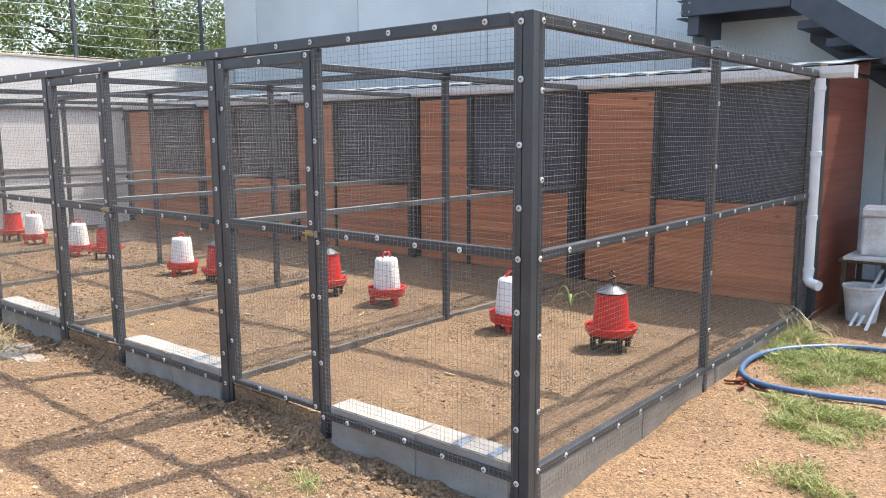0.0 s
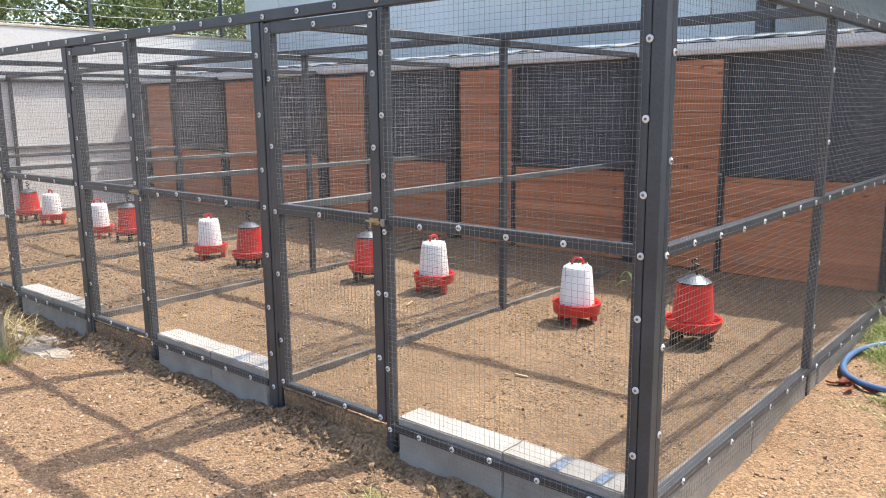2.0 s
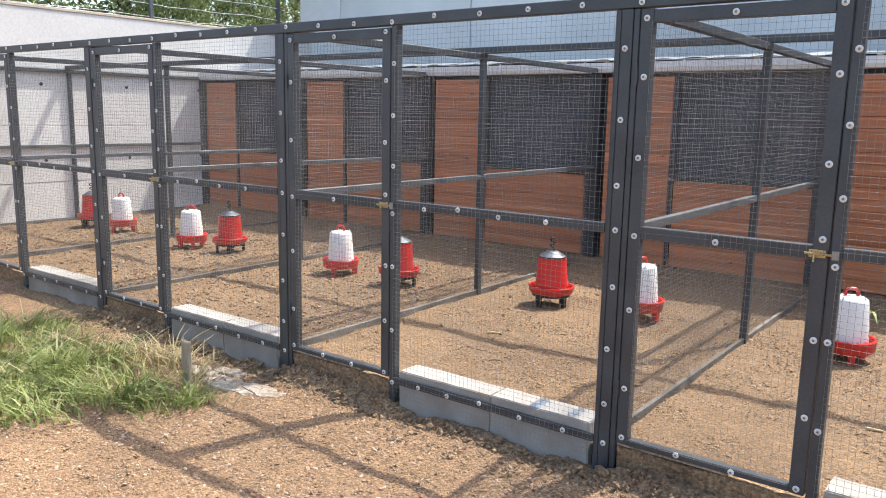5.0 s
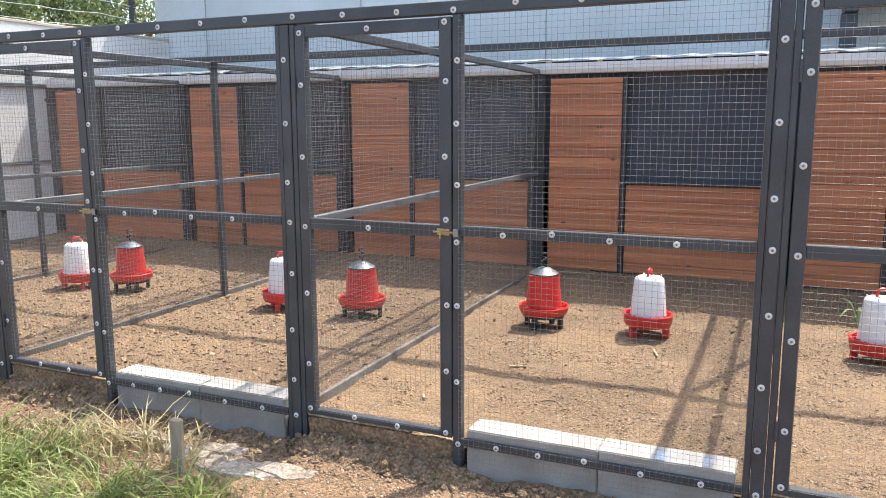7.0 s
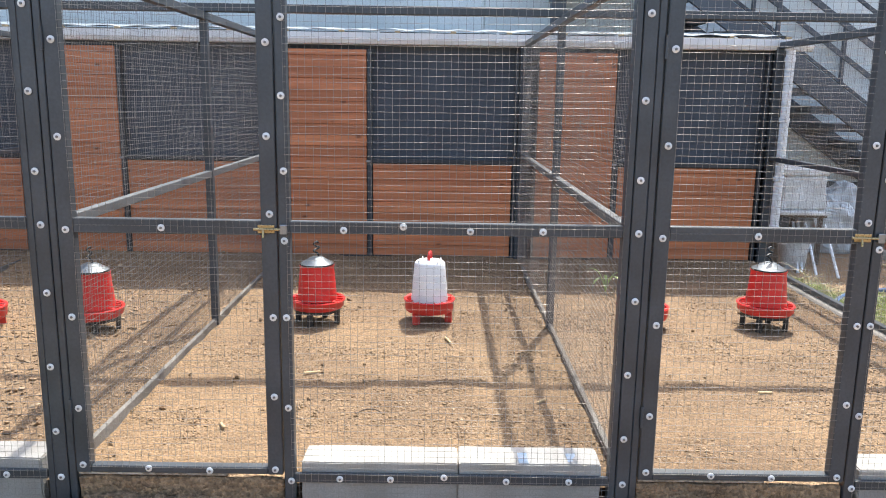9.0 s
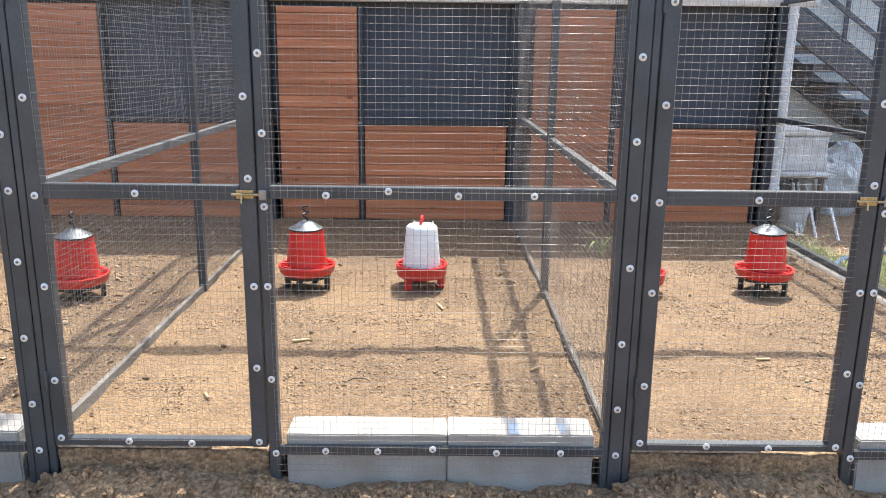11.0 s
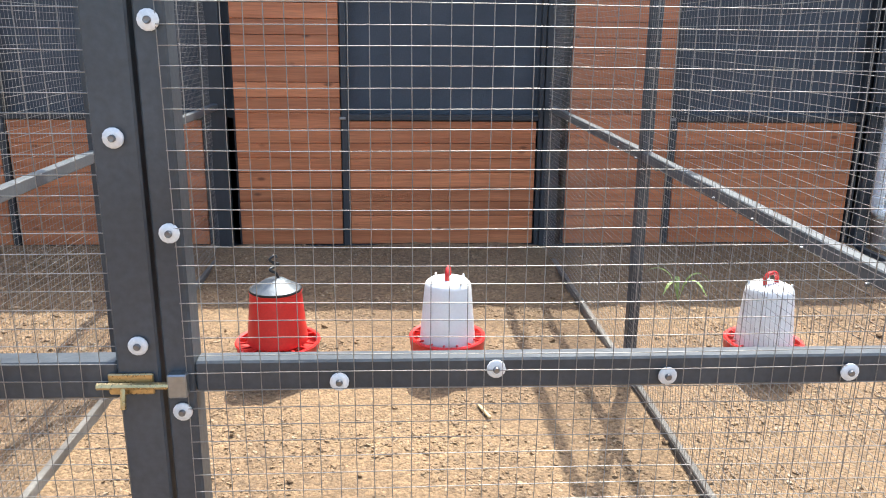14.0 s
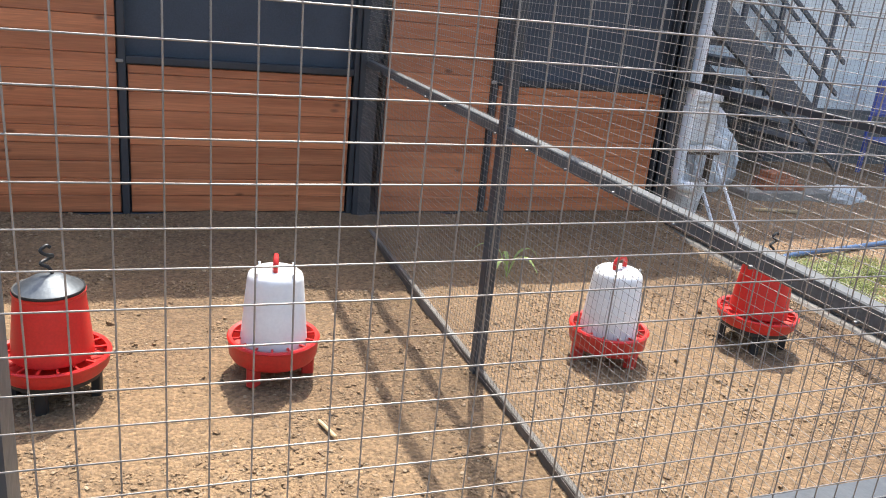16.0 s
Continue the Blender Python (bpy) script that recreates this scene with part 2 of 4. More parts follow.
def box(x0, x1, y0, y1, z0, z1, bev=0.003, bm=None):
    one = bmesh.new()
    bmesh.ops.create_cube(one, size=1.0)
    for v in one.verts:
        v.co = Vector((x0 if v.co.x < 0 else x1, y0 if v.co.y < 0 else y1, z0 if v.co.z < 0 else z1))
    if bev:
        bmesh.ops.bevel(one, geom=one.edges[:], offset=bev, segments=1, affect="EDGES")
    return merge(bm, one)


def merge(bm, one):
    if bm is None:
        return one
    me = bpy.data.meshes.new("tmp")
    one.to_mesh(me)
    one.free()
    bm.from_mesh(me)
    bpy.data.meshes.remove(me)
    return bm


def lathe(profile, n=28, bm=None, cap=True):
    """A turned shape from (radius, height) pairs."""
    one = bmesh.new()
    rings = [[one.verts.new((r * math.cos(2 * math.pi * i / n), r * math.sin(2 * math.pi * i / n), z)) for i in range(n)] for r, z in profile]
    for a, b in zip(rings, rings[1:]):
        for i in range(n):
            one.faces.new((a[i], a[(i + 1) % n], b[(i + 1) % n], b[i]))
    if cap:
        one.faces.new(list(reversed(rings[0])))
        one.faces.new(rings[-1])
    return merge(bm, one)


def tube(points, r, n=8, bm=None, closed=False):
    """A round bar along a line of points."""
    one = bmesh.new()
    pts = [Vector(p) for p in points]
    rings = []
    for i, p in enumerate(pts):
        d = (pts[min(i + 1, len(pts) - 1)] - pts[max(i - 1, 0)]).normalized()
        u = d.orthogonal().normalized() if i == 0 else (u - d * u.dot(d)).normalized()
        w = d.cross(u)
        rr = r[i] if isinstance(r, (list, tuple)) else r
        rings.append([one.verts.new(p + rr * (u * math.cos(2 * math.pi * k / n) + w * math.sin(2 * math.pi * k / n))) for k in range(n)])
    for a, b in zip(rings, rings[1:]):
        for k in range(n):
            one.faces.new((a[k], a[(k + 1) % n], b[(k + 1) % n], b[k]))
    one.faces.new(list(reversed(rings[0])))
    one.faces.new(rings[-1])
    return merge(bm, one)


def smooth_line(points, per=6):
    """A Catmull-Rom line through the points."""
    p = [Vector(q) for q in points]
    p = [p[0] * 2 - p[1], *p, p[-1] * 2 - p[-2]]
    out = []
    for i in range(1, len(p) - 2):
        for k in range(per):
            t = k / per
            out.append(0.5 * (2 * p[i] + (p[i + 1] - p[i - 1]) * t + (2 * p[i - 1] - 5 * p[i] + 4 * p[i + 1] - p[i + 2]) * t * t + (3 * p[i] - p[i - 1] - 3 * p[i + 1] + p[i + 2]) * t ** 3))
    return out + [p[-2]]


CELL, RW = 0.0252, 0.00064


def wire_mesh_data(name, u0, u1, z0, z1, along="x", sway=0.004, seed=1, spikes=0.0):
    """Welded square mesh, upright wires behind and level wires in front, slightly uneven."""
    rng = np.random.RandomState(seed)
    verts, faces = [], []

    def bow(u, z):
        return sway * (math.sin(u * 5.1 + seed) * math.sin(z * 4.3 + 2 * seed) + 0.5 * math.sin(z * 11 + u * 7))

    def strand(pts, lift):
        base = len(verts)
        n = 5
        for (u, z), vert in pts:
            o = bow(u, z) + lift
            for k in range(n):
                a = 2 * math.pi * k / n
                c, s = RW * math.cos(a), RW * math.sin(a)
                p = (u + c, o + s, z) if vert else (u, o + s, z + c)
                verts.append((p[0], p[1], p[2]) if along == "x" else (p[1], p[0], p[2]))
        for i in range(len(pts) - 1):
            for k in range(n):
                a, b = base + i * n + k, base + i * n + (k + 1) % n
                faces.append((a, b, b + n, a + n))

    cols, rows = int((u1 - u0) / CELL), int((z1 - z0) / CELL)
    seg_z = np.linspace(z0, z1 + spikes, 14)
    seg_u = np.linspace(u0, u1, max(8, int((u1 - u0) * 8)))
    for i in range(cols + 1):
        j = rng.normal(0, 0.0007, 2)
        strand([((u0 + i * CELL + j[0] + 0.0012 * math.sin(z * 6 + i), z), True) for z in seg_z], RW)
    for i in range(rows + 1):
        j = rng.normal(0, 0.0007)
        strand([((u, z0 + i * CELL + j + 0.0012 * math.sin(u * 7 + i * 0.3)), False) for u in seg_u], -RW)
    me = bpy.data.meshes.new(name)
    me.from_pydata(verts, [], faces)
    me.materials.append(WIRE)
    me.shade_smooth()
    return me


def wire_part(me, parent, at=None):
    ob = new("wire_mesh", me)
    ob.parent = parent
    if at is not None:
        ob.matrix_basis = at
    return tagged(ob, "welded galvanised square wire mesh", kind="stuff")


washer_me = mesh_of("washer", lathe([(0.0132, 0.0), (0.0132, 0.0022), (0.0115, 0.0036), (0.006, 0.0042)], 14), WASHER, True)
screw_me = mesh_of("screw_head", lathe([(0.0048, 0.0), (0.0048, 0.0062), (0.0036, 0.0078), (0.0015, 0.0074)], 10), SCREW, True)


def washers(parent, spots, facing="front", off=-0.0025):
    """Round washers with a screw head on a frame's outer face. spots: (along, height)."""
    rng = np.random.RandomState(len(spots))
    for u, z in spots:
        u, z = u + rng.normal(0, 0.0025), z + rng.normal(0, 0.006)
        m = {"front": pose(u, off, z, 90, 0, 0), "side": pose(-off, u, z, 0, 90, 0)}[facing]
        w = shared("washer", washer_me, parent, m)
        shared("screw_head", screw_me, w, pose(0, 0, 0.001, 0, 0, 0))


# ---- plan ----
YF, PITCH, X0 = 2.633, 2.142, -3.842
BAYS = 5
POST_X = [X0 - PITCH * k for k in range(BAYS)]
XR = -1.675
XL = -12.435
YB = 6.69
YMID = 4.70
FLOOR = 0.215
Y_BUILDING = 8.90


def ground_z(x, y):
    """Height of the ground outside the pens."""
    z = 0.055 * min(max((y - 1.2) / 1.3, 0), 1)
    if x > -1.9:
        z += 0.12 * min(max((y - 2.9) / 3.4, 0), 1)
    return z


def ground_mesh(name, xs, ys, height, material):
    verts = [(x, y, height(x, y)) for y in ys for x in xs]
    w = len(xs)
    faces = [(j * w + i, j * w + i + 1, (j + 1) * w + i + 1, (j + 1) * w + i) for j in range(len(ys) - 1) for i in range(w - 1)]
    me = bpy.data.meshes.new(name)
    me.from_pydata(verts, [], faces)
    me.materials.append(material)
    me.shade_smooth()
    return new(name, me)


def lumps(x, y, a):
    v = Vector((x, y, 0.3))
    return a * (0.6 * noise.noise(v * 2.1) + 0.35 * noise.noise(v * 6.3) + 0.25 * noise.noise(v * 15))


def spread(lo, hi, a, b, step):
    near = list(np.arange(a, b + 1e-6, step))
    return [lo, lo * 0.4 + a * 0.6, a - 6, a - 2, *near, b + 2, b + 6, hi * 0.4 + b * 0.6, hi]


def outside(x, y):
    inside = XL < x < XR - 0.08 and YF + 0.2 < y < YB + 1.3
    near = -9 < x < 2 and -1.5 < y < 8
    return -0.12 if inside else ground_z(x, y) + (lumps(x, y, 0.035) if near else 0)


ground = ground_mesh("ground", spread(-900, 900, -13, 3, 0.06), spread(-900, 900, -2, 9, 0.06), outside, DIRT)
tagged(ground, "dry brown soil yard with gravel", "ground", kind="structure")

def floor_h(x, y):
    """Height of the litter in the pens, banked up a little against the shed."""
    return FLOOR + lumps(x, y, 0.032) + 0.06 * min(max((y - 6.05) / 0.6, 0), 1)


floor = ground_mesh("floor", list(np.arange(XL + 0.02, XR - 0.04, 0.045)), list(np.arange(YF + 0.04, YB, 0.045)),
                    lambda x, y: floor_h(x, y) - 0.03 * (y < YF + 0.1), LITTER)
tagged(floor, "tan wood-chip and soil litter floor of the pens", "floor", kind="structure")

# building behind: tall grey panels with open joints
JOINTS = [-12.69, -11.73, -9.13, -6.58, -4.10, -1.6, 0.9, 3.4, 5.9, 8.4]
wall_n = new("wall_north")
wall_n.matrix_basis = pose(0, Y_BUILDING, 0)
tagged(wall_n, "tall pale grey concrete building wall with upright joints", "wall", kind="structure")
part("wall_core", box(JOINTS[0] + 0.01, 7.8, 0.03, 0.35, -0.2, 5.1, 0), WALLC, wall_n)
for a, b in zip(JOINTS, JOINTS[1:]):
    part("panel", box(a + 0.008, b - 0.008, 0.0, 0.028, -0.1, 5.1, 0.004), WALLC, wall_n)

# band at the wall foot, darkened in colour for the shade below the stair
part("plinth", box(-1.55, 7.8, -0.03, -0.001, -0.1, 0.78, 0.004), SHADED_BASE, wall_n, "dark base band of the wall, with the stair's shade in its grey")

# left retaining wall with board marks and tie holes
wall_w = new("wall_west")
wall_w.matrix_basis = pose(XL, 0, 0)
tagged(wall_w, "pale cast concrete boundary wall with tie holes", "wall", kind="structure")
bm = None
for i, (a, b) in enumerate(((-0.2, 0.72), (0.725, 1.43), (1.435, 2.14), (2.145, 2.86))):
    bm = box(-0.25, 0.003 * (i % 2), -9, Y_BUILDING - 0.02, a, b, 0.004, bm)
part("wall_body", bm, CONCRETE, wall_w)
part("coping", box(-0.262, 0.012, -9, Y_BUILDING - 0.02, 2.8605, 2.90, 0.006), COPING, wall_w, "tan dusty coping")
hole = mesh_of("tie_hole", lathe([(0.022, 0), (0.022, 0.004), (0.016, 0.005)], 10), BLACKP)
for y in np.arange(-1.4, 8.5, 1.15):
    for z in (1.0, 1.95):
        shared("tie_hole", hole, wall_w, pose(0.003, y, z, 0, 90, 0))

# ---- pens ----
# post of one bay
def make_post():
    t = thing("pen_post", (X0, YF, 0), "dark grey painted steel post with pale washers", "fence post", "pen posts")
    part("tube", box(-0.052, -0.026, 0.004, 0.05, 0.02, 2.11), STEEL, t)
    part("tube", box(-0.024, 0.026, 0.0, 0.052, 0.02, 2.11), STEEL, t)
    part("tube", box(0.028, 0.055, 0.005, 0.05, 0.02, 2.11), STEEL, t)
    washers(t, [(0.0, z) for z in (0.21, 0.41, 0.642, 0.926, 1.184, 1.37, 1.663, 1.956)])
    return t


door_mesh = wire_mesh_data("wire_mesh", 0.112, 0.792, 0.26, 2.053, "x", 0.003, 3)
fixed_mesh = wire_mesh_data("wire_mesh", 0.881, 2.142 - 0.050, 0.1422, 2.112, "x", 0.0018, 5)
part_mesh = wire_mesh_data("wire_mesh", 0.05, 4.03, 0.26, 2.10, "y", 0.008, 7)


def make_door():
    t = thing("pen_door", (X0, YF, 0), "closed dark steel framed wire mesh pen door", "door", "pen doors")
    part("stile", box(0.060, 0.115, 0.0, 0.04, 0.235, 2.102), STEEL, t)
    part("stile", box(0.789, 0.846, 0.0, 0.04, 0.235, 2.102), STEEL, t)
    part("top_rail", box(0.1155, 0.7885, 0.001, 0.04, 2.05, 2.101), STEEL, t)
    part("middle_rail", box(0.1155, 0.7885, 0.001, 0.04, 1.163, 1.216), STEEL, t)
    part("bottom_rail", box(0.1155, 0.7885, 0.001, 0.04, 0.236, 0.264), STEEL, t)
    wire_part(door_mesh, t, pose(0, -0.002, 0))
    washers(t, [(0.087, z) for z in (0.255, 0.494, 0.846, 1.172, 1.508, 1.832, 2.075)] + [(0.82, z) for z in (0.25, 0.548, 0.86, 1.245, 1.523, 1.839, 2.08)]
            + [(0.43, 1.178), (0.33, 0.25), (0.57, 0.25), (0.44, 2.075)])
    latch = part("latch", box(0.778, 0.838, -0.006, -0.001, 1.172, 1.202, 0.0015), BRASS, t, "small brass sliding bolt latch")
    part("bolt", tube([(0.765, -0.011, 1.187), (0.865, -0.011, 1.187)], 0.005, 8), BRASS, latch, smooth=True)
    part("knob", tube([(0.80, -0.011, 1.187), (0.80, -0.018, 1.17), (0.80, -0.02, 1.158)], 0.004, 8), BRASS, latch, smooth=True)
    part("keeper", box(0.858, 0.884, -0.016, -0.001, 1.17, 1.204, 0.002), GALV, latch)
    part("hinge", tube([(0.0575, -0.004, 0.45), (0.0575, -0.004, 0.53)], 0.006, 8), STEEL, t, smooth=True)
    part("hinge", tube([(0.0575, -0.004, 1.80), (0.0575, -0.004, 1.88)], 0.006, 8), STEEL, t, smooth=True)
    return t


def make_panel():
    t = thing("mesh_panel", (X0, YF, 0), "fixed welded mesh panel in a dark steel frame", "fence panel", "fixed pen panels")
    end = PITCH - 0.053
    part("jamb", box(0.852, 0.891, 0.0, 0.045, 0.03, 2.11), STEEL, t)
    part("middle_rail", box(0.8915, end, 0.001, 0.034, 1.172, 1.216), STEEL, t)
    part("bottom_rail", box(0.8915, end, -0.002, 0.012, 0.206, 0.245), STEEL, t)
    wire_part(fixed_mesh, t, pose(0, -0.0055, 0))
    washers(t, [(0.874, z) for z in (0.215, 0.524, 0.861, 1.143, 1.402, 1.66, 1.917)] + [(u, 1.193) for u in (1.089, 1.298, 1.54, 1.798)])
    washers(t, [(u, 0.226) for u in (1.062, 1.25, 1.46, 1.70, 1.936)], off=-0.0045)
    return t


def make_partition():
    t = thing("partition", (X0, YF, 0), "wire mesh partition with dark steel rails between pens", "fence panel", "pen partitions")
    part("top_rail", box(-0.022, 0.022, 0.055, 4.05, 2.095, 2.14), STEEL, t)
    part("middle_rail", box(-0.018, 0.018, 0.055, 4.05, 1.157, 1.198), SKYLIT, t)
    part("bottom_rail", box(-0.012, 0.012, 0.055, 4.05, 0.18, 0.254), DUSTRAIL, t, "dusty bottom rail")
    part("post", box(-0.0225, 0.0225, 2.045, 2.09, 0.15, 2.094), STEEL, t)
    wire_part(part_mesh, t, pose(-0.027, 0, 0))
    for i in range(14):
        shared("screw_head", screw_me, t, pose(-0.0275, 0.2 + 0.27 * i, 1.166 + 0.004 * math.sin(5 * i), 0, -90, 0))
    return t


def block_data(w, seed):
    """Aerated block with chipped, worn edges."""
    bm = bmesh.new()
    bmesh.ops.create_cube(bm, size=1.0)
    for v in bm.verts:
        v.co = Vector(((v.co.x + 0.5) * w, (v.co.y + 0.5) * 0.15, (v.co.z + 0.5) * 0.25))
    bmesh.ops.subdivide_edges(bm, edges=bm.edges[:], cuts=5, use_grid_fill=True)
    bmesh.ops.bevel(bm, geom=[e for e in bm.edges if e.calc_face_angle(0) > 1], offset=0.005, segments=2, affect="EDGES")
    for v in bm.verts:
        v.co += 0.004 * noise.noise_vector(v.co * 14 + Vector((seed, 0, 0)))
    return mesh_of("concrete_block", bm, BLOCK, True)


def earth_face(seed):
    """Packed earth standing under a door, with a broken face."""
    bm = box(0.06, 0.848, 0.012, 0.11, -0.02, 0.218, 0.004)
    bmesh.ops.subdivide_edges(bm, edges=[e for e in bm.edges if e.calc_length() > 0.05], cuts=14, use_grid_fill=True)
    for v in bm.verts:
        q = v.co * 11 + Vector((seed * 3.7, 0, 0))
        v.co.y += 0.012 * noise.noise(q) + 0.006 * noise.noise(q * 2.6) - 0.05 * max(0, 0.12 - v.co.z)
        v.co.z += min(0.0, 0.008 * noise.noise(q * 1.7) - 0.004)
    return bm


BLOCKS = [block_data(0.598, 1), block_data(0.545, 2), block_data(0.598, 9)]
post, door, panel, partition = make_post(), make_door(), make_panel(), make_partition()
for k in range(BAYS):
    m = Matrix.Translation((POST_X[k], YF, 0))
    if k:
        for t in (post, door, panel):
            copy_thing(t, m)
        rails = copy_thing(partition, m)
        if k == BAYS - 1:
            for child in [c for c in rails.children if c.name.startswith("wire_mesh")]:
                bpy.data.objects.remove(child)
            tagged(rails, "dark steel rails of the pens along the boundary wall")
    for i, (u, me) in enumerate(((0.915, BLOCKS[(k % 2) * 2]), (1.517, BLOCKS[1]))):
        b = new("concrete_block", me)
        b.matrix_basis = pose(POST_X[k] + u, YF + 0.014, 0.03 + 0.004 * (i + k % 2), 0, 0, 0.3 * (1 - 2 * i))
        tagged(b, "pale grey aerated concrete block under the mesh panel", "concrete block", "blocks under the pens")
    sill = thing("sill_strip", (POST_X[k], YF, 0), "thin pale mortar strip under the pen door", "mortar strip", "door sills")
    part("strip", box(0.062, 0.55 + 0.08 * (k % 3), 0.010, 0.06, 0.2225, 0.2325, 0.002), MORTAR, sill)
    part("earth_face", earth_face(k), DARKSOIL, sill, "dark crumbling earth under the door", smooth=True)


def bank_z(x, y):
    """Soil heaped against the pens: high under the doors, low before the blocks."""
    u = (x - POST_X[4]) % PITCH
    under_door = min(max(min(u + 0.02, 0.92 - u) / 0.10, 0), 1) if x < POST_X[0] + 0.95 else 0
    rise = min(max((y - (YF - 0.15)) / 0.14, 0), 1)
    rise = rise * rise * (3 - 2 * rise)
    v = Vector((x * 5, y * 5, 1.7))
    rough = 0.028 * noise.noise(v) + 0.016 * noise.noise(v * 2.7) + 0.008 * noise.noise(v * 6)
    return ground_z(x, y) + lumps(x, y, 0.035) - 0.012 + rise * (0.028 + 0.050 * under_door + rough * (1 + 0.4 * under_door)) + 0.012 * rise


bank = ground_mesh("soil_bank", list(np.arange(XL + 0.05, XR - 0.11, 0.022)), list(np.arange(YF - 0.26, YF + 0.2, 0.022)), bank_z, DARKSOIL)
tagged(bank, "dark loose soil heaped along the foot of the pens", "soil", kind="structure")

# front top rail, cross beam and rear beam run through
def long_beam(name, at, size, label):
    t = thing(name, at, label, "beam", "pen roof beams")
    part("beam", box(0, size[0], 0, size[1], 0, size[2]), STEEL, t)
    return t


L = XR - POST_X[4]
front_rail = long_beam("top_rail", (POST_X[4] - 0.07, YF, 2.112), (L - 0.04, 0.05, 0.053), "long dark steel top rail of the pens")
washers(front_rail, [(0.12 + i * 0.268, 0.027) for i in range(int(L / 0.268))])
long_beam("cross_beam", (POST_X[4] - 0.07, YMID - 0.033, 2.1415), (L + 0.02, 0.070, 0.048), "dark steel beam across the pens")

# corner post and side fence
corner = thing("corner_post", (XR, YF, 0), "dark grey steel corner post with pale washers", "fence post")
part("tube", box(-0.092, -0.052, 0.0, 0.05, 0.05, 2.165), STEEL, corner)
part("tube", box(-0.05, 0.0, 0.002, 0.05, 0.05, 2.166), STEEL, corner)
part("tube", box(-0.048, -0.001, 0.0505, 0.09, 0.06, 2.165), STEEL, corner)
washers(corner, [(-0.058, z) for z in (0.21, 0.45, 0.70, 0.96, 1.184, 1.38, 1.64, 1.90, 2.13)])
washers(corner, [(0.07, z) for z in (0.26, 0.52, 0.85, 1.19, 1.50, 1.86, 2.13)], "side", -0.001)

side = thing("side_fence", (XR, YF, 0), "wire mesh side fence in dark steel frame", "fence panel")
for name, a, b in (("top_rail", 2.11, 2.163), ("middle_rail", 1.170, 1.208), ("bottom_rail", 0.235, 0.268)):
    part(name, box(-0.045, 0.0, 0.0905, 4.0, a, b), STEEL, side)
    washers(side, [(0.30 + 0.25 * i, (a + b) / 2) for i in range(15)], "side", -0.003)
part("post", box(-0.046, -0.002, 1.93, 1.975, 0.03, 2.109), STEEL, side)
part("post", box(-0.06, 0.002, 4.001, 4.055, 0.08, 2.163), STEEL, side)
washers(side, [(1.952, z) for z in (0.5, 0.85, 1.5, 1.85)], "side", -0.002)
wire_part(wire_mesh_data("wire_mesh", 0.06, 4.03, 0.155, 2.15, "y", 0.004, 11, 0.05), side, pose(0.006, 0, 0))

curb = thing("curb", (XR, YF, 0), "rough grey concrete curb under the side fence", "curb")
for i, (a, b) in enumerate(((0.10, 1.10), (1.105, 2.12), (2.125, 3.05), (3.055, 4.0))):
    bm = box(-0.10, -0.004 - 0.008 * (i % 2), a, b, -0.05, 0.228, 0.012)
    bmesh.ops.subdivide_edges(bm, edges=[e for e in bm.edges if e.calc_length() > 0.1], cuts=8, use_grid_fill=True)
    for v in bm.verts:
        v.co += 0.006 * noise.noise_vector(v.co * 9 + Vector((i, 2, 0)))
    part("curb_stone", bm, CURB, curb, smooth=True)

# ---- shed behind the pens ----
SHED_X1, SHED_Y1 = -1.62, 8.08
shed = thing("poultry_shed", (0, YB, 0), "long low wooden shed with varnished boards and dark openings", "shed")
BOARD = 0.096


def boards(parent, x0, x1, z0, z1, y):
    cols = {}
    z = z0
    while z < z1 - 0.02:
        h = min(BOARD, z1 - z)
        key = round(h, 3)
        if key not in cols:
            cols[key] = mesh_of("plank", box(0, x1 - x0, 0, 0.018, 0.001, h - 0.001, 0.0028), PLANK)
        shared("plank", cols[key], parent, pose(x0, y + random.uniform(-0.0012, 0.0012), z))
        z += h


for k in range(BAYS):
    x = POST_X[k]
    up = part("upright_panel", box(x + 0.10, x + 0.79, 0.02, 0.04, 0.27, 2.06, 0), BLACKWOOD, shed, "varnished orange-brown boarded panel")
    boards(up, x + 0.115, x + 0.78, 0.275, 2.055, 0.0)
    lo = part("lower_panel", box(x + 0.83, x + 2.05, 0.02, 0.04, 0.27, 1.095, 0), BLACKWOOD, shed, "low varnished boarded hatch")
    boards(lo, x + 0.835, x + 2.045, 0.275, 1.09, 0.004)
    part("post", box(x - 0.055, x + 0.055, -0.03, 0.06, 0.15, 2.10), BLACKWOOD, shed)
    part("post", box(x + 0.788, x + 0.826, -0.012, 0.05, 0.2, 2.0605), BLACKWOOD, shed)
    part("post", box(x + 2.055, x + 2.085, -0.012, 0.05, 0.2, 2.0605), BLACKWOOD, shed)
    part("window_rail", box(x + 0.827, x + 2.054, -0.01, 0.05, 1.097, 1.135), BLACKWOOD, shed)
    part("hook", box(x + 0.775, x + 0.815, -0.02, -0.0125, 1.10, 1.118, 0.002), GALV, shed)
part("sole_plate", box(XL + 0.02, SHED_X1 - 0.002, 0.0605, 0.12, 0.0, 0.268), BLACKWOOD, shed)
part("skirting", box(XL + 0.02, SHED_X1 - 0.06, 0.0, 0.0599, 0.05, 0.2685), BLACKWOOD, shed)
part("lintel", box(XL + 0.02, SHED_X1, 0.046, 0.09, 2.101, 2.19), BLACKWOOD, shed)
part("corner_board", box(SHED_X1 - 0.09, SHED_X1 - 0.001, -0.03, 0.05, 0.1, 2.10), BLACKWOOD, shed)
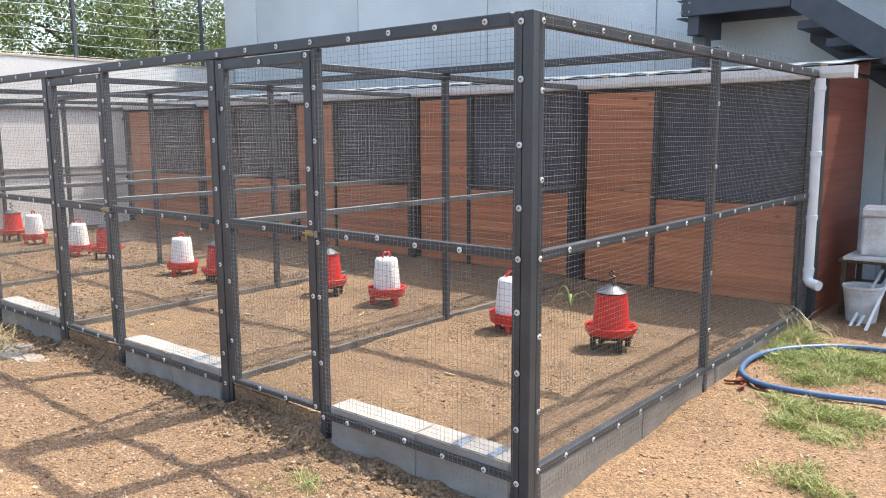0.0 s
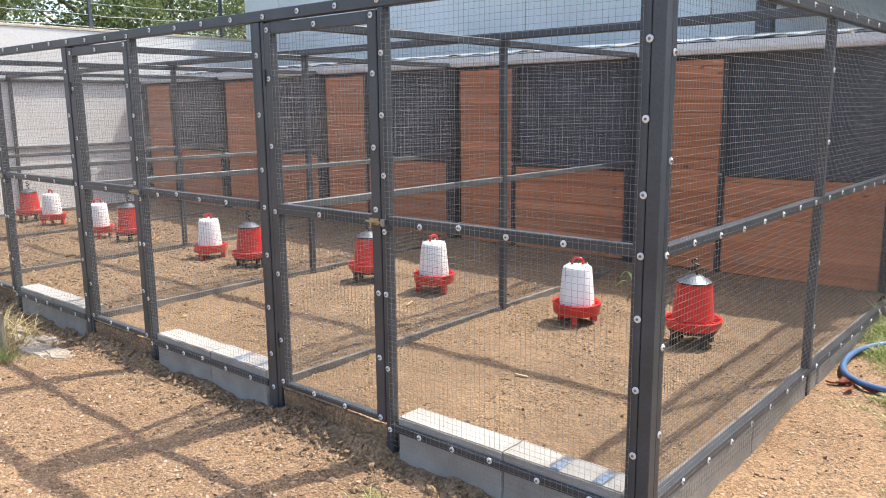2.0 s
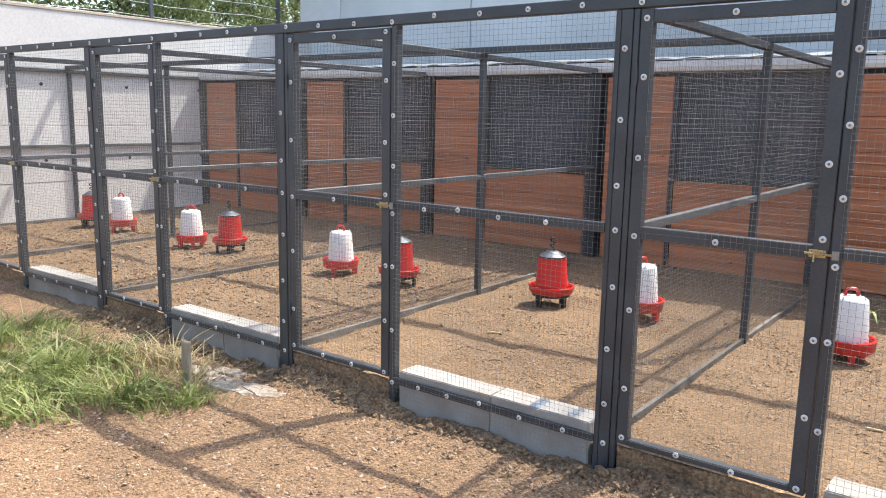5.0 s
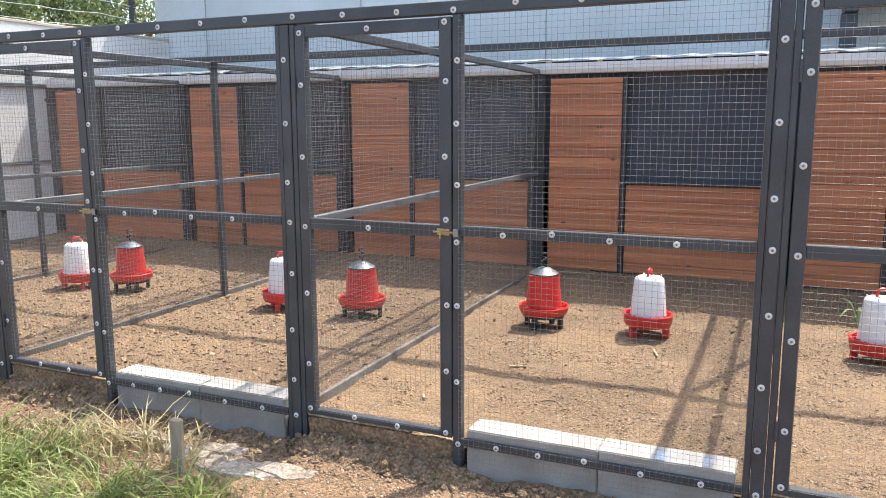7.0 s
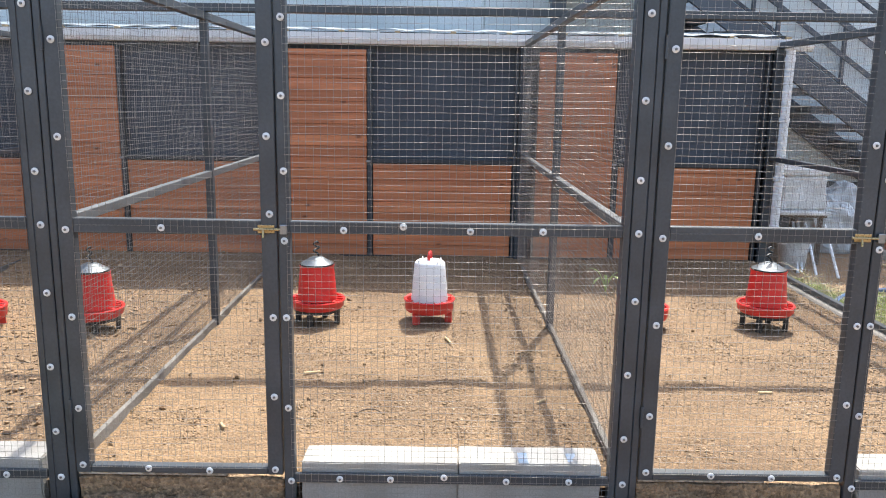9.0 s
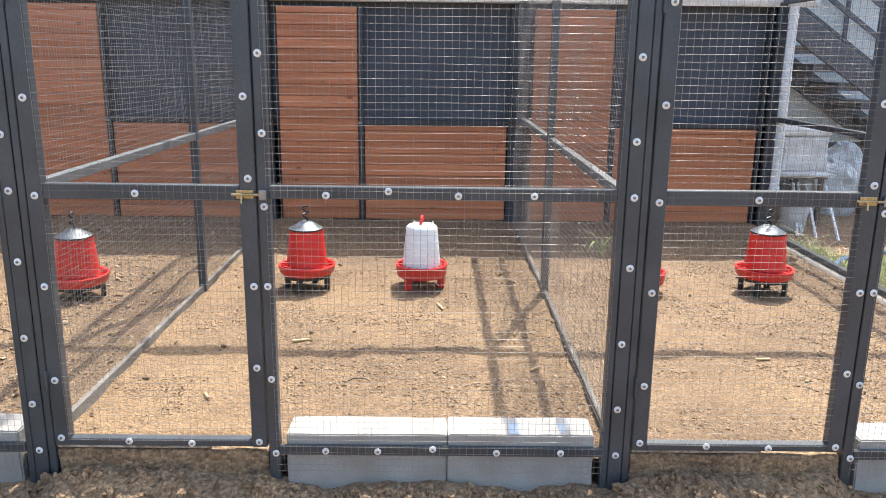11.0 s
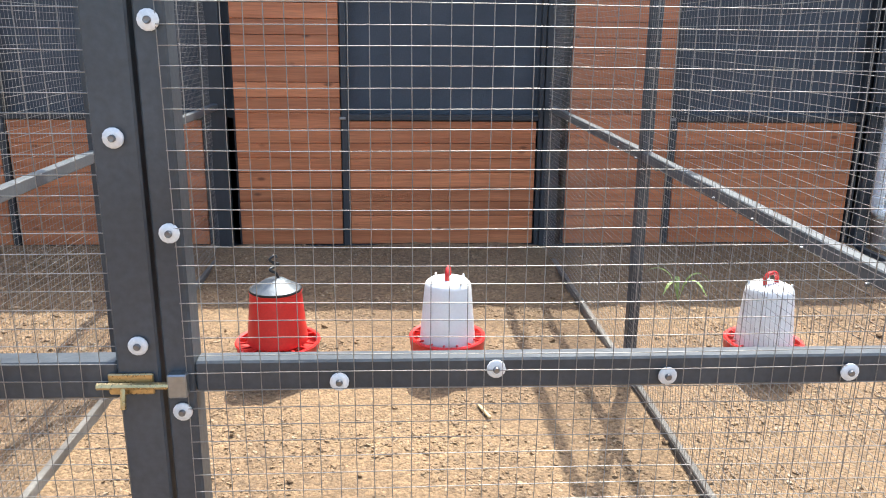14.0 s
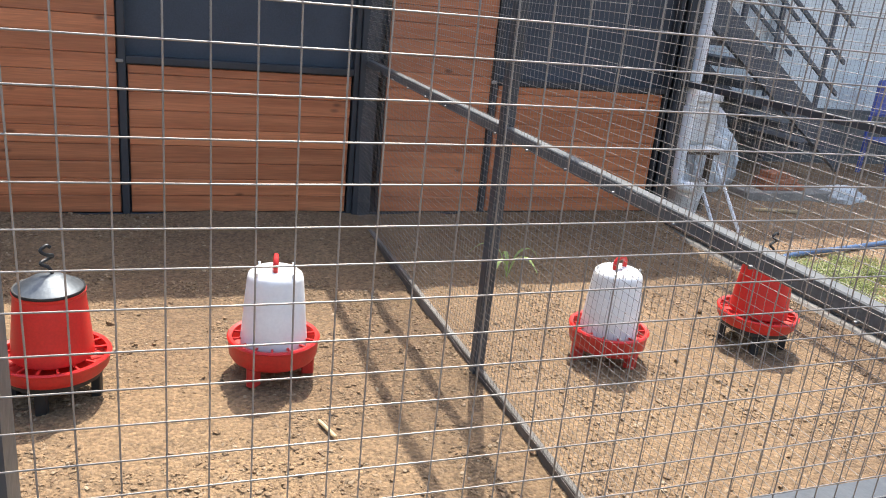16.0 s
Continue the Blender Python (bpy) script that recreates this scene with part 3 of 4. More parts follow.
# sheet added close behind the openings, coloured like the shaded interior
part("shade_cloth", box(XL + 0.03, SHED_X1 - 0.06, 0.075, 0.081, 1.10, 2.10, 0.002), SHADE, shed, "dark sheet added behind the openings as the dim shed interior")
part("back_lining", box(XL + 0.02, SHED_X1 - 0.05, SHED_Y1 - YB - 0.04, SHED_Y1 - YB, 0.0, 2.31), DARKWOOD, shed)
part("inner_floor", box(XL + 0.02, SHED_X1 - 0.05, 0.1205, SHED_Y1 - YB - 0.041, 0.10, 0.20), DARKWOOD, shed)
side_w = part("side_wall", box(SHED_X1 - 0.05, SHED_X1 - 0.02, 0.051, SHED_Y1 - YB, 0.10, 2.19, 0), BLACKWOOD, shed)
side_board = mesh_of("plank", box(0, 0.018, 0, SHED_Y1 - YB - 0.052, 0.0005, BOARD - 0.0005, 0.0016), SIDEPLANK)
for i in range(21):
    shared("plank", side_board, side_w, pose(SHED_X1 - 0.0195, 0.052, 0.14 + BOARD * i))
gable = bmesh.new()
vs = [gable.verts.new(p) for p in ((SHED_X1 - 0.03, 0.06, 2.192), (SHED_X1 - 0.03, 1.39, 2.192), (SHED_X1 - 0.03, 1.39, 2.32), (SHED_X1, 0.06, 2.192), (SHED_X1, 1.39, 2.192), (SHED_X1, 1.39, 2.32))]
for f in ((0, 1, 2), (5, 4, 3), (0, 3, 4, 1), (1, 4, 5, 2), (2, 5, 3, 0)):
    gable.faces.new([vs[i] for i in f])
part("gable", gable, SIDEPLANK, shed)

# shallow wavy roof sheet, rising to the back
def wavy_sheet(x0, x1, y0, y1, z0, z1, thick=0.004):
    bm = bmesh.new()
    nx, ny = int((x1 - x0) / 0.04), 10
    top, low = [], []
    for i in range(nx + 1):
        x = x0 + (x1 - x0) * i / nx
        for j in range(ny + 1):
            f = j / ny
            a = 0.006 * math.sin(x * 21) + 0.008 * noise.noise(Vector((x * 3.1, f * 4, 0)))
            top.append(bm.verts.new((x, y0 + (y1 - y0) * f, z0 + (z1 - z0) * f + a)))
            low.append(bm.verts.new((x, y0 + (y1 - y0) * f, z0 + (z1 - z0) * f + a - thick)))
    w = ny + 1
    for i in range(nx):
        for j in range(ny):
            k = i * w + j
            bm.faces.new((top[k], top[k + w], top[k + w + 1], top[k + 1]))
            bm.faces.new((low[k + 1], low[k + w + 1], low[k + w], low[k]))
        bm.faces.new((low[i * w], low[(i + 1) * w], top[(i + 1) * w], top[i * w]))
    return bm


part("roof", wavy_sheet(XL + 0.03, SHED_X1 + 0.09, -0.045, SHED_Y1 - YB + 0.1, 2.215, 2.36), SHEET, shed, "pale wavy roof sheet", smooth=True)
for i in range(23):
    part("rafter_end", box(POST_X[4] + 0.4 + i * 0.47, POST_X[4] + 0.445 + i * 0.47, -0.062, -0.02, 2.1915, 2.208), TIMBER, shed)

gutter = thing("gutter", (0, YB + 0.045, 0), "white plastic gutter along the shed eave", "gutter")
bm = bmesh.new()
prof = [(-0.0, 2.185), (-0.0, 2.10), (-0.03, 2.095), (-0.085, 2.10), (-0.105, 2.135), (-0.11, 2.19), (-0.104, 2.19), (-0.098, 2.137), (-0.082, 2.107), (-0.03, 2.102), (-0.006, 2.107), (-0.006, 2.185)]
ends = []
for x in (XL + 0.04, -1.43):
    ends.append([bm.verts.new((x, y, z)) for y, z in prof])
for i in range(len(prof)):
    j = (i + 1) % len(prof)
    bm.faces.new((ends[0][i], ends[0][j], ends[1][j], ends[1][i]))
bm.faces.new(list(reversed(ends[0])))
bm.faces.new(ends[1])
part("channel", bm, PVC, gutter)
part("end_cap", box(-1.43, -1.424, -0.112, 0.002, 2.093, 2.192, 0.001), PVC, gutter)
for i in range(11):
    part("bracket", box(POST_X[4] + 0.3 + i * 1.0, POST_X[4] + 0.325 + i * 1.0, -0.114, -0.1105, 2.12, 2.20, 0.001), PVC, gutter)

pipe = thing("downpipe", (-1.645, YB - 0.115, 0), "white plastic downpipe with an elbow at its foot", "downpipe")
part("tube", lathe([(0.037, 0.56), (0.037, 2.095)], 20), PVC, pipe, smooth=True)
for z in (0.60, 1.02, 1.52, 2.02):
    part("collar", lathe([(0.038, z - 0.02), (0.043, z - 0.018), (0.043, z + 0.018), (0.038, z + 0.02)], 20), PVC, pipe, smooth=True)
part("elbow", tube([(0, 0, 0.575), (0, -0.005, 0.53), (0.02, -0.02, 0.505), (0.06, -0.04, 0.495), (0.10, -0.06, 0.49)], 0.040, 16), PVC, pipe, smooth=True)

# ---- feeders and drinkers ----


def make_feeder():
    t = thing("feeder", (0, 0, FLOOR), "red plastic poultry feeder with galvanised lid on black feet", "poultry feeder", "feeders")
    part("hopper", lathe([(0.122, 0.15), (0.128, 0.155), (0.108, 0.368), (0.111, 0.372), (0.111, 0.379), (0.09, 0.381)], 32), RED, t, smooth=True)
    tray = part("tray", lathe([(0.10, 0.096), (0.160, 0.099), (0.172, 0.115), (0.177, 0.150), (0.172, 0.152), (0.165, 0.120), (0.10, 0.112)], 36), REDTRAY, t, smooth=True)
    part("rim", lathe([(0.165, 0.146), (0.178, 0.147), (0.181, 0.153), (0.177, 0.158), (0.165, 0.155), (0.165, 0.146)], 36, cap=False), RED, tray, smooth=True)
    for i in range(16):
        part("grill_bar", box(0.122, 0.168, -0.004, 0.004, 0.147, 0.154, 0.001), RED, tray, at=pose(0, 0, 0, 0, 0, i * 22.5))
    lid = part("lid", lathe([(0.106, 0.3815), (0.106, 0.386), (0.045, 0.424), (0.030, 0.430)], 32), LIDMETAL, t, "galvanised conical lid", smooth=True)
    part("lid_rim", lathe([(0.103, 0.380), (0.109, 0.380), (0.110, 0.384), (0.108, 0.389), (0.102, 0.388), (0.103, 0.380)], 32, cap=False), BLACKP, lid, "black rubber lid rim", smooth=True)
    part("hanger", tube(smooth_line([(0.016, 0, 0.425), (0.004, 0, 0.452), (-0.020, 0.004, 0.470), (0.004, 0.010, 0.478), (0.020, 0.004, 0.490), (-0.006, -0.004, 0.500), (-0.020, 0, 0.515), (0.0, 0, 0.528), (0.012, 0, 0.520)], 5), 0.006, 7), BLACKP, lid, smooth=True)
    base = part("base_ring", lathe([(0.11, 0.075), (0.150, 0.078), (0.150, 0.096), (0.11, 0.096)], 28), BLACKP, t, smooth=True)
    for i in range(4):
        part("foot", box(0.118, 0.148, -0.018, 0.018, -0.012, 0.076, 0.004), BLACKP, base, at=pose(0, 0, 0, 0, 0, 45 + 90 * i))
    return t


def make_drinker():
    t = thing("drinker", (0, 0, FLOOR), "white plastic poultry drinker on a red tray", "poultry drinker", "drinkers")
    part("tank", lathe([(0.120, 0.10), (0.121, 0.13), (0.100, 0.368), (0.096, 0.382), (0.082, 0.394), (0.03, 0.402)], 36), WHITEP, t, smooth=True)
    tray = part("tray", lathe([(0.10, 0.060), (0.152, 0.064), (0.160, 0.080), (0.164, 0.138), (0.158, 0.139), (0.150, 0.095), (0.10, 0.090)], 36), REDTRAY, t, smooth=True)
    part("rim", lathe([(0.150, 0.132), (0.164, 0.133), (0.168, 0.139), (0.163, 0.145), (0.150, 0.142), (0.150, 0.132)], 36, cap=False), RED, tray, smooth=True)
    for i in range(14):
        part("grill_bar", box(0.117, 0.155, -0.0035, 0.0035, 0.133, 0.140, 0.001), RED, tray, at=pose(0, 0, 0, 0, 0, i * 360 / 14))
    for i in range(3):
        part("foot", box(0.105, 0.150, -0.018, 0.018, -0.012, 0.064, 0.005), REDTRAY, tray, at=pose(0, 0, 0, 0, 0, 30 + 120 * i))
    for i in range(4):
        part("nub", box(0.082, 0.090, -0.004, 0.004, 0.380, 0.404, 0.0015), WHITEP, t, at=pose(0, 0, 0, 0, 0, 45 + 90 * i))
    part("handle", tube(smooth_line([(-0.035, 0, 0.398), (-0.036, 0, 0.425), (-0.018, 0, 0.444), (0.018, 0, 0.444), (0.036, 0, 0.425), (0.035, 0, 0.398)], 4), 0.0095, 8), RED, t, "red carrying handle", smooth=True)
    return t


FEEDERS = [(-2.43, 4.78, 10), (-5.345, 4.79, 33), (-6.68, 4.52, 70), (-8.98, 4.52, 15), (-11.65, 4.50, 50)]
DRINKERS = [(-3.24, 4.74, 25), (-4.617, 4.82, 80), (-7.42, 4.56, 15), (-9.50, 4.42, 60), (-11.05, 4.54, 10)]
for make, spots in ((make_feeder, FEEDERS), (make_drinker, DRINKERS)):
    first = make()
    for i, (x, y, a) in enumerate(spots):
        m = pose(x, y, FLOOR + lumps(x, y, 0.032) + 0.004, 0, 0, a)
        if i:
            copy_thing(first, m)
        else:
            first.matrix_basis = m

# ---- steel stair by the building ----
stair = thing("steel_stair", (0, 8.1, 0), "dark blue-grey steel outdoor stair with landing", "stair")
SLOPE = 0.69


def stringer_z(x):
    return 2.26 - SLOPE * (x + 1.47)


def slanted(x0, x1, y0, y1, h):
    bm = bmesh.new()
    v = [bm.verts.new((x, y, stringer_z(x) + dz)) for x in (x0, x1) for y in (y0, y1) for dz in (0, h)]
    for f in ((0, 1, 3, 2), (4, 6, 7, 5), (0, 4, 5, 1), (2, 3, 7, 6), (1, 5, 7, 3), (0, 2, 6, 4)):
        bm.faces.new([v[i] for i in f])
    return bm


part("stringer", slanted(-2.35, 1.45, 0.0, 0.06, 0.30), STAIRSTEEL, stair)
part("stringer", slanted(-2.35, 1.15, 0.70, 0.76, 0.30), STAIRSTEEL, stair, at=pose(0, 0, -0.26))
tread = mesh_of("tread", box(-0.15, 0.13, 0.0605, 0.6995, -0.04, 0.04, 0.004), STAIRSTEEL)
for i in range(13):
    x = -2.15 + 0.268 * i
    shared("tread", tread, stair, pose(x, 0, stringer_z(x) - 0.02))
part("landing", box(-3.45, -2.36, 0.0, 0.76, 3.081, 3.12), STAIRSTEEL, stair)
part("landing_beam", box(-3.45, -2.36, 0.0, 0.06, 2.89, 3.08), STAIRSTEEL, stair)
part("landing_beam", box(-3.45, -2.36, 0.70, 0.76, 2.89, 3.08), STAIRSTEEL, stair)
part("landing_beam", box(-3.40, -3.28, 0.0605, 0.6995, 2.70, 3.06), STAIRSTEEL, stair)
for z in (2.86, 3.04):
    part("flange", box(-3.49, -3.40, -0.02, 0.30, z, z + 0.014), STAIRSTEEL, stair)
for x in (-3.44, -3.36):
    for z in (2.93, 3.02):
        part("bolt", lathe([(0.014, 0.0), (0.014, 0.010), (0.008, 0.013)], 8), GALV, stair, at=pose(x, -0.001, z, 90, 0, 0))
part("column", box(-3.42, -3.27, 0.25, 0.40, 2.0, 2.699), STAIRSTEEL, stair)
for y in (0.01, 0.71):
    for i in range(4):
        x = -2.2 + 1.05 * i
        part("rail_post", box(x, x + 0.04, y, y + 0.04, stringer_z(x) + 0.29, stringer_z(x) + 1.25), STAIRSTEEL, stair)
    for dz in (0.58, 0.88, 1.22):
        part("handrail", slanted(-2.3, 1.2, y + 0.005, y + 0.035, 0.04), STAIRSTEEL, stair, at=pose(0, 0, dz))

# ---- trees and barbed wire beyond the boundary wall ----


def make_tree(at, height, spread_r, seed):
    rng = np.random.RandomState(seed)
    t = thing("tree", at, "leafy green tree behind the boundary wall", "tree", "trees behind the wall")
    bm = tube([(0, 0, 0), (0.05, 0.02, height * 0.3), (-0.04, 0.06, height * 0.6), (0.02, 0, height * 0.85)], [0.14, 0.11, 0.07, 0.03], 8)
    tips = []
    for i in range(12):
        a, z = rng.uniform(0, 6.28), height * rng.uniform(0.2, 0.75)
        r = spread_r * rng.uniform(0.5, 0.95)
        tip = Vector((r * math.cos(a), r * math.sin(a), z + height * rng.uniform(0.05, 0.25)))
        tips.append(tip)
        bm = tube([(0, 0, z), tip * 0.5 + Vector((0, 0, z * 0.5 + 0.1)), tip], [0.05, 0.03, 0.012], 6, bm)
    part("trunk", bm, BARK, t, smooth=True)
    centres = []
    for tip in tips + [Vector((0, 0, height * 0.9)), Vector((0.2, 0.1, height * 0.7))]:
        for _ in range(7):
            centres.append(tip + Vector(rng.normal(0, 0.30 * spread_r, 3)))
    n = 9500
    c = np.array([centres[i] for i in rng.randint(0, len(centres), n)]) + rng.normal(0, 0.17, (n, 3))
    d = rng.normal(0, 1, (n, 3))
    d /= np.linalg.norm(d, axis=1)[:, None]
    u = np.cross(d, rng.normal(0, 1, (n, 3)))
    u /= np.linalg.norm(u, axis=1)[:, None]
    s = rng.uniform(0.032, 0.06, n)[:, None]
    quad = np.stack([c - d * s, c + u * s * 0.45, c + d * s, c - u * s * 0.45], 1).reshape(-1, 3)
    me = bpy.data.meshes.new("crown")
    me.from_pydata(quad.tolist(), [], np.arange(n * 4).reshape(-1, 4).tolist())
    me.materials.append(LEAF)
    shared("crown", me, t, Matrix())
    return t


TREES = [(-15.4, 3.2, 4.8, 1.6), (-15.9, 5.4, 5.2, 1.7), (-15.3, 7.3, 4.6, 1.5), (-16.0, 9.4, 5.4, 1.8), (-15.2, 1.2, 4.5, 1.5), (-18.6, 7.0, 6.5, 2.0), (-19.0, 10.8, 7.0, 2.1), (-18.5, 3.6, 6.0, 2.0), (-15.8, 11.6, 5.2, 1.7), (-19.2, 14.2, 7, 2.2), (-16.2, -1.2, 5.0, 1.7)]
for i, (x, y, h, r) in enumerate(TREES):
    make_tree((x, y, 0), h, r, 20 + i)

wire_fence = thing("barbed_wire_fence", (XL - 0.12, 0, 2.86), "grey posts with strands of barbed wire on the wall", "fence")
for y in (-1.4, 1.4, 3.7, 6.0, 8.3):
    part("post", box(-0.025, 0.025, y - 0.025, y + 0.025, 0.0, 1.45), STAIRSTEEL, wire_fence)
for i in range(8):
    pts = [(random.uniform(-0.006, 0.006), -1.4 + j * 0.24, 0.10 + 0.18 * i + random.uniform(-0.012, 0.012) - 0.03 * math.sin((j * 0.24 % 2.3) / 2.3 * math.pi)) for j in range(42)]
    part("strand", tube(pts, 0.0045, 4), WASHER, wire_fence)

# ---- yard things ----
hose = thing("garden_hose", (-1.2, 5.2, 0), "thick blue garden hose lying in a loop on the grass", "hose")
HOSE_LINE = [(0.5, 6.2), (0.0, 6.15), (-0.5, 6.06), (-0.95, 5.99), (-1.245, 5.90), (-1.514, 5.65), (-1.634, 5.36), (-1.614, 5.03), (-1.475, 4.85), (-1.243, 4.82), (-0.996, 4.86), (-0.752, 4.93), (-0.2, 5.0), (0.5, 4.95), (1.3, 4.9)]
pts = [(x + 1.2, y - 5.2, ground_z(x, y) + 0.028) for x, y in HOSE_LINE]
part("hose_body", tube(smooth_line(pts, 6), 0.0185, 10), HOSE, hose, smooth=True)


def scatter(name, n, region, height, material, size, seed, label, flat=0.45, keep=None):
    """Small loose chips and stones lying on a surface, as one mesh."""
    rng = np.random.RandomState(seed)
    x = rng.uniform(region[0], region[1], n)
    y = rng.uniform(region[2], region[3], n)
    if keep is not None:
        ok = np.array([keep(a, b) for a, b in zip(x, y)])
        x, y = x[ok], y[ok]
    n = len(x)
    z = np.array([height(a, b) for a, b in zip(x, y)])
    s = np.minimum(size * np.exp(rng.normal(0, 0.45, n)), size * 2.4)
    ball = bmesh.new()
    bmesh.ops.create_icosphere(ball, subdivisions=1, radius=1.0)
    shape = np.array([v.co[:] for v in ball.verts])
    tri = np.array([[v.index for v in f.verts] for f in ball.faces])
    ball.free()
    k = len(shape)
    a = rng.uniform(0, 6.28, n)
    ca, sa = np.cos(a), np.sin(a)
    v = shape[None] * (1 + rng.uniform(-0.26, 0.26, (n, k, 1))) * np.stack([s, s * rng.uniform(0.45, 0.9, n), s * flat * rng.uniform(0.6, 1.3, n)], 1)[:, None, :]
    tilt = rng.normal(0, 0.3, n)
    vx, vy, vz = v[..., 0], v[..., 1], v[..., 2] + v[..., 0] * tilt[:, None]
    w = np.stack([vx * ca[:, None] - vy * sa[:, None] + x[:, None], vx * sa[:, None] + vy * ca[:, None] + y[:, None], vz + z[:, None] + s[:, None] * flat * 0.35], 2)
    f = (tri[None] + (np.arange(n) * k)[:, None, None]).reshape(-1, 3)
    me = bpy.data.meshes.new(name)
    me.from_pydata(w.reshape(-1, 3).tolist(), [], f.tolist())
    me.materials.append(material)
    return tagged(new(name, me), label, "gravel", kind="stuff")


def yard_h(x, y):
    return ground_z(x, y) + lumps(x, y, 0.035)


def drift(x, y):
    return noise.noise(Vector((x * 2.1, y * 3.0, 4.7))) + 0.6 * noise.noise(Vector((x * 6, y * 7, 1.3))) > 0.02 + 0.30 * math.sin(x * 57.3 + y * 91.7) * math.sin(x * 131 - y * 77)


scatter("litter", 78000, (-6.2, XR - 0.11, YF + 0.18, YB - 0.02), floor_h, CHIPS, 0.0054, 4, "loose wood chips and pebbles in the pens", 0.38, keep=drift)
scatter("litter", 14000, (XL + 0.1, -6.2, YF + 0.18, YB - 0.02), floor_h, CHIPS, 0.010, 5, "loose wood chips and pebbles in the pens")
scatter("gravel", 34000, (-8.0, XR, 0.6, YF - 0.03), yard_h, STONES, 0.0056, 6, "loose gravel and clods on the yard")
scatter("gravel", 9000, (XR + 0.02, 0.4, 1.8, 6.5), yard_h, STONES, 0.0058, 7, "loose gravel and clods on the yard")
scatter("clods", 3200, (-8.2, XR - 0.15, YF - 0.30, YF - 0.02), bank_z, DARKSOIL, 0.013, 8, "brown clods of soil along the pens", 0.7)


def grass(name, patches, blades, tall, seed, label, material=None, tufts=26):
    """Blades in separate leaning tufts, thick in the middle of a patch and ragged at its edge."""
    rng = np.random.RandomState(seed)
    verts, faces = [], []
    for cx, cy, rx, ry, share in patches:
        count = max(4, int(tufts * share))
        for _ in range(count):
            r, a = rng.uniform(0, 1) ** 0.6 * rng.uniform(0.8, 1.15), rng.uniform(0, 6.28)
            tx, ty = cx + rx * r * math.cos(a), cy + ry * r * math.sin(a)
            big, comb = tall * rng.uniform(0.5, 1.15) * (1.15 - 0.45 * r), rng.uniform(0, 6.28)
            for _ in range(int(blades * share / count)):
                x, y = tx + rng.normal(0, 0.028 + 0.22 * tall), ty + rng.normal(0, 0.022 + 0.16 * tall)
                h = big * rng.uniform(0.4, 1.1)
                lean, d = rng.uniform(0.25, 1.5) * h, comb + rng.normal(0, 1.1)
                w, q = rng.uniform(0.0018, 0.0038) * (1.7 if tall > 0.2 else 1), rng.uniform(0, 6.28)
                z = yard_h(x, y) - 0.01
                k0 = len(verts)
                for f, k in ((0, 1), (0.4, 0.9), (0.75, 0.6), (1.0, 0.08)):
                    px, py, pz = x + lean * f * f * math.cos(d), y + lean * f * f * math.sin(d), z + h * f * (1 - 0.35 * f)
                    verts.append((px - w * k * math.cos(q), py - w * k * math.sin(q), pz))
                    verts.append((px + w * k * math.cos(q), py + w * k * math.sin(q), pz))
                faces += [(k0 + 2 * s, k0 + 2 * s + 1, k0 + 2 * s + 3, k0 + 2 * s + 2) for s in range(3)]
    me = bpy.data.meshes.new(name)
    me.from_pydata(verts, [], faces)
    me.materials.append(material or GRASSM)
    return tagged(new(name, me), label, "grass", kind="stuff")


grass("grass", [(-7.25, 1.72, 0.85, 0.50, 1.0), (-6.50, 1.90, 0.42, 0.26, 0.22), (-8.3, 1.9, 0.9, 0.45, 0.6), (-6.1, 2.05, 0.25, 0.15, 0.06), (-6.75, 1.50, 0.35, 0.25, 0.22)], 2300, 0.27, 31, "tall tufts of green grass beside the pens", tufts=30)
grass("dry_grass", [(-6.6, 2.30, 0.5, 0.12, 0.5), (-7.2, 2.15, 0.6, 0.2, 0.5), (-1.52, 6.05, 0.20, 0.35, 0.10)], 500, 0.30, 33, "dry straw-coloured grass stalks", DRY)
grass("grass", [(-1.45, 5.62, 0.16, 0.34, 1.0), (-1.15, 5.66, 0.32, 0.28, 1.2), (-0.7, 5.62, 0.4, 0.32, 1.0), (-1.25, 5.30, 0.25, 0.22, 0.5), (-1.55, 5.95, 0.14, 0.35, 0.6), (-1.0, 4.62, 0.42, 0.16, 0.5), (-0.95, 4.45, 0.32, 0.24, 0.5), (-0.55, 4.6, 0.35, 0.22, 0.3), (-0.5, 5.55, 0.5, 0.3, 0.35), (-0.85, 3.68, 0.20, 0.16, 0.3), (-1.55, 6.2, 0.16, 0.25, 0.3), (-2.72, 2.22, 0.16, 0.10, 0.06), (-1.25, 4.65, 0.12, 0.12, 0.08)], 3000, 0.10, 32, "low patchy green grass on the yard", tufts=40)
stake = thing("wooden_stake", (-6.33, 2.17, 0), "short weathered wooden stake in the soil", "stake")
part("stake_body", box(-0.032, 0.032, -0.016, 0.016, -0.05, 0.31, 0.006), STAKE, stake)

weed = thing("weed", (-3.28, 5.68, FLOOR), "small pale green weed growing in the pen", "plant")
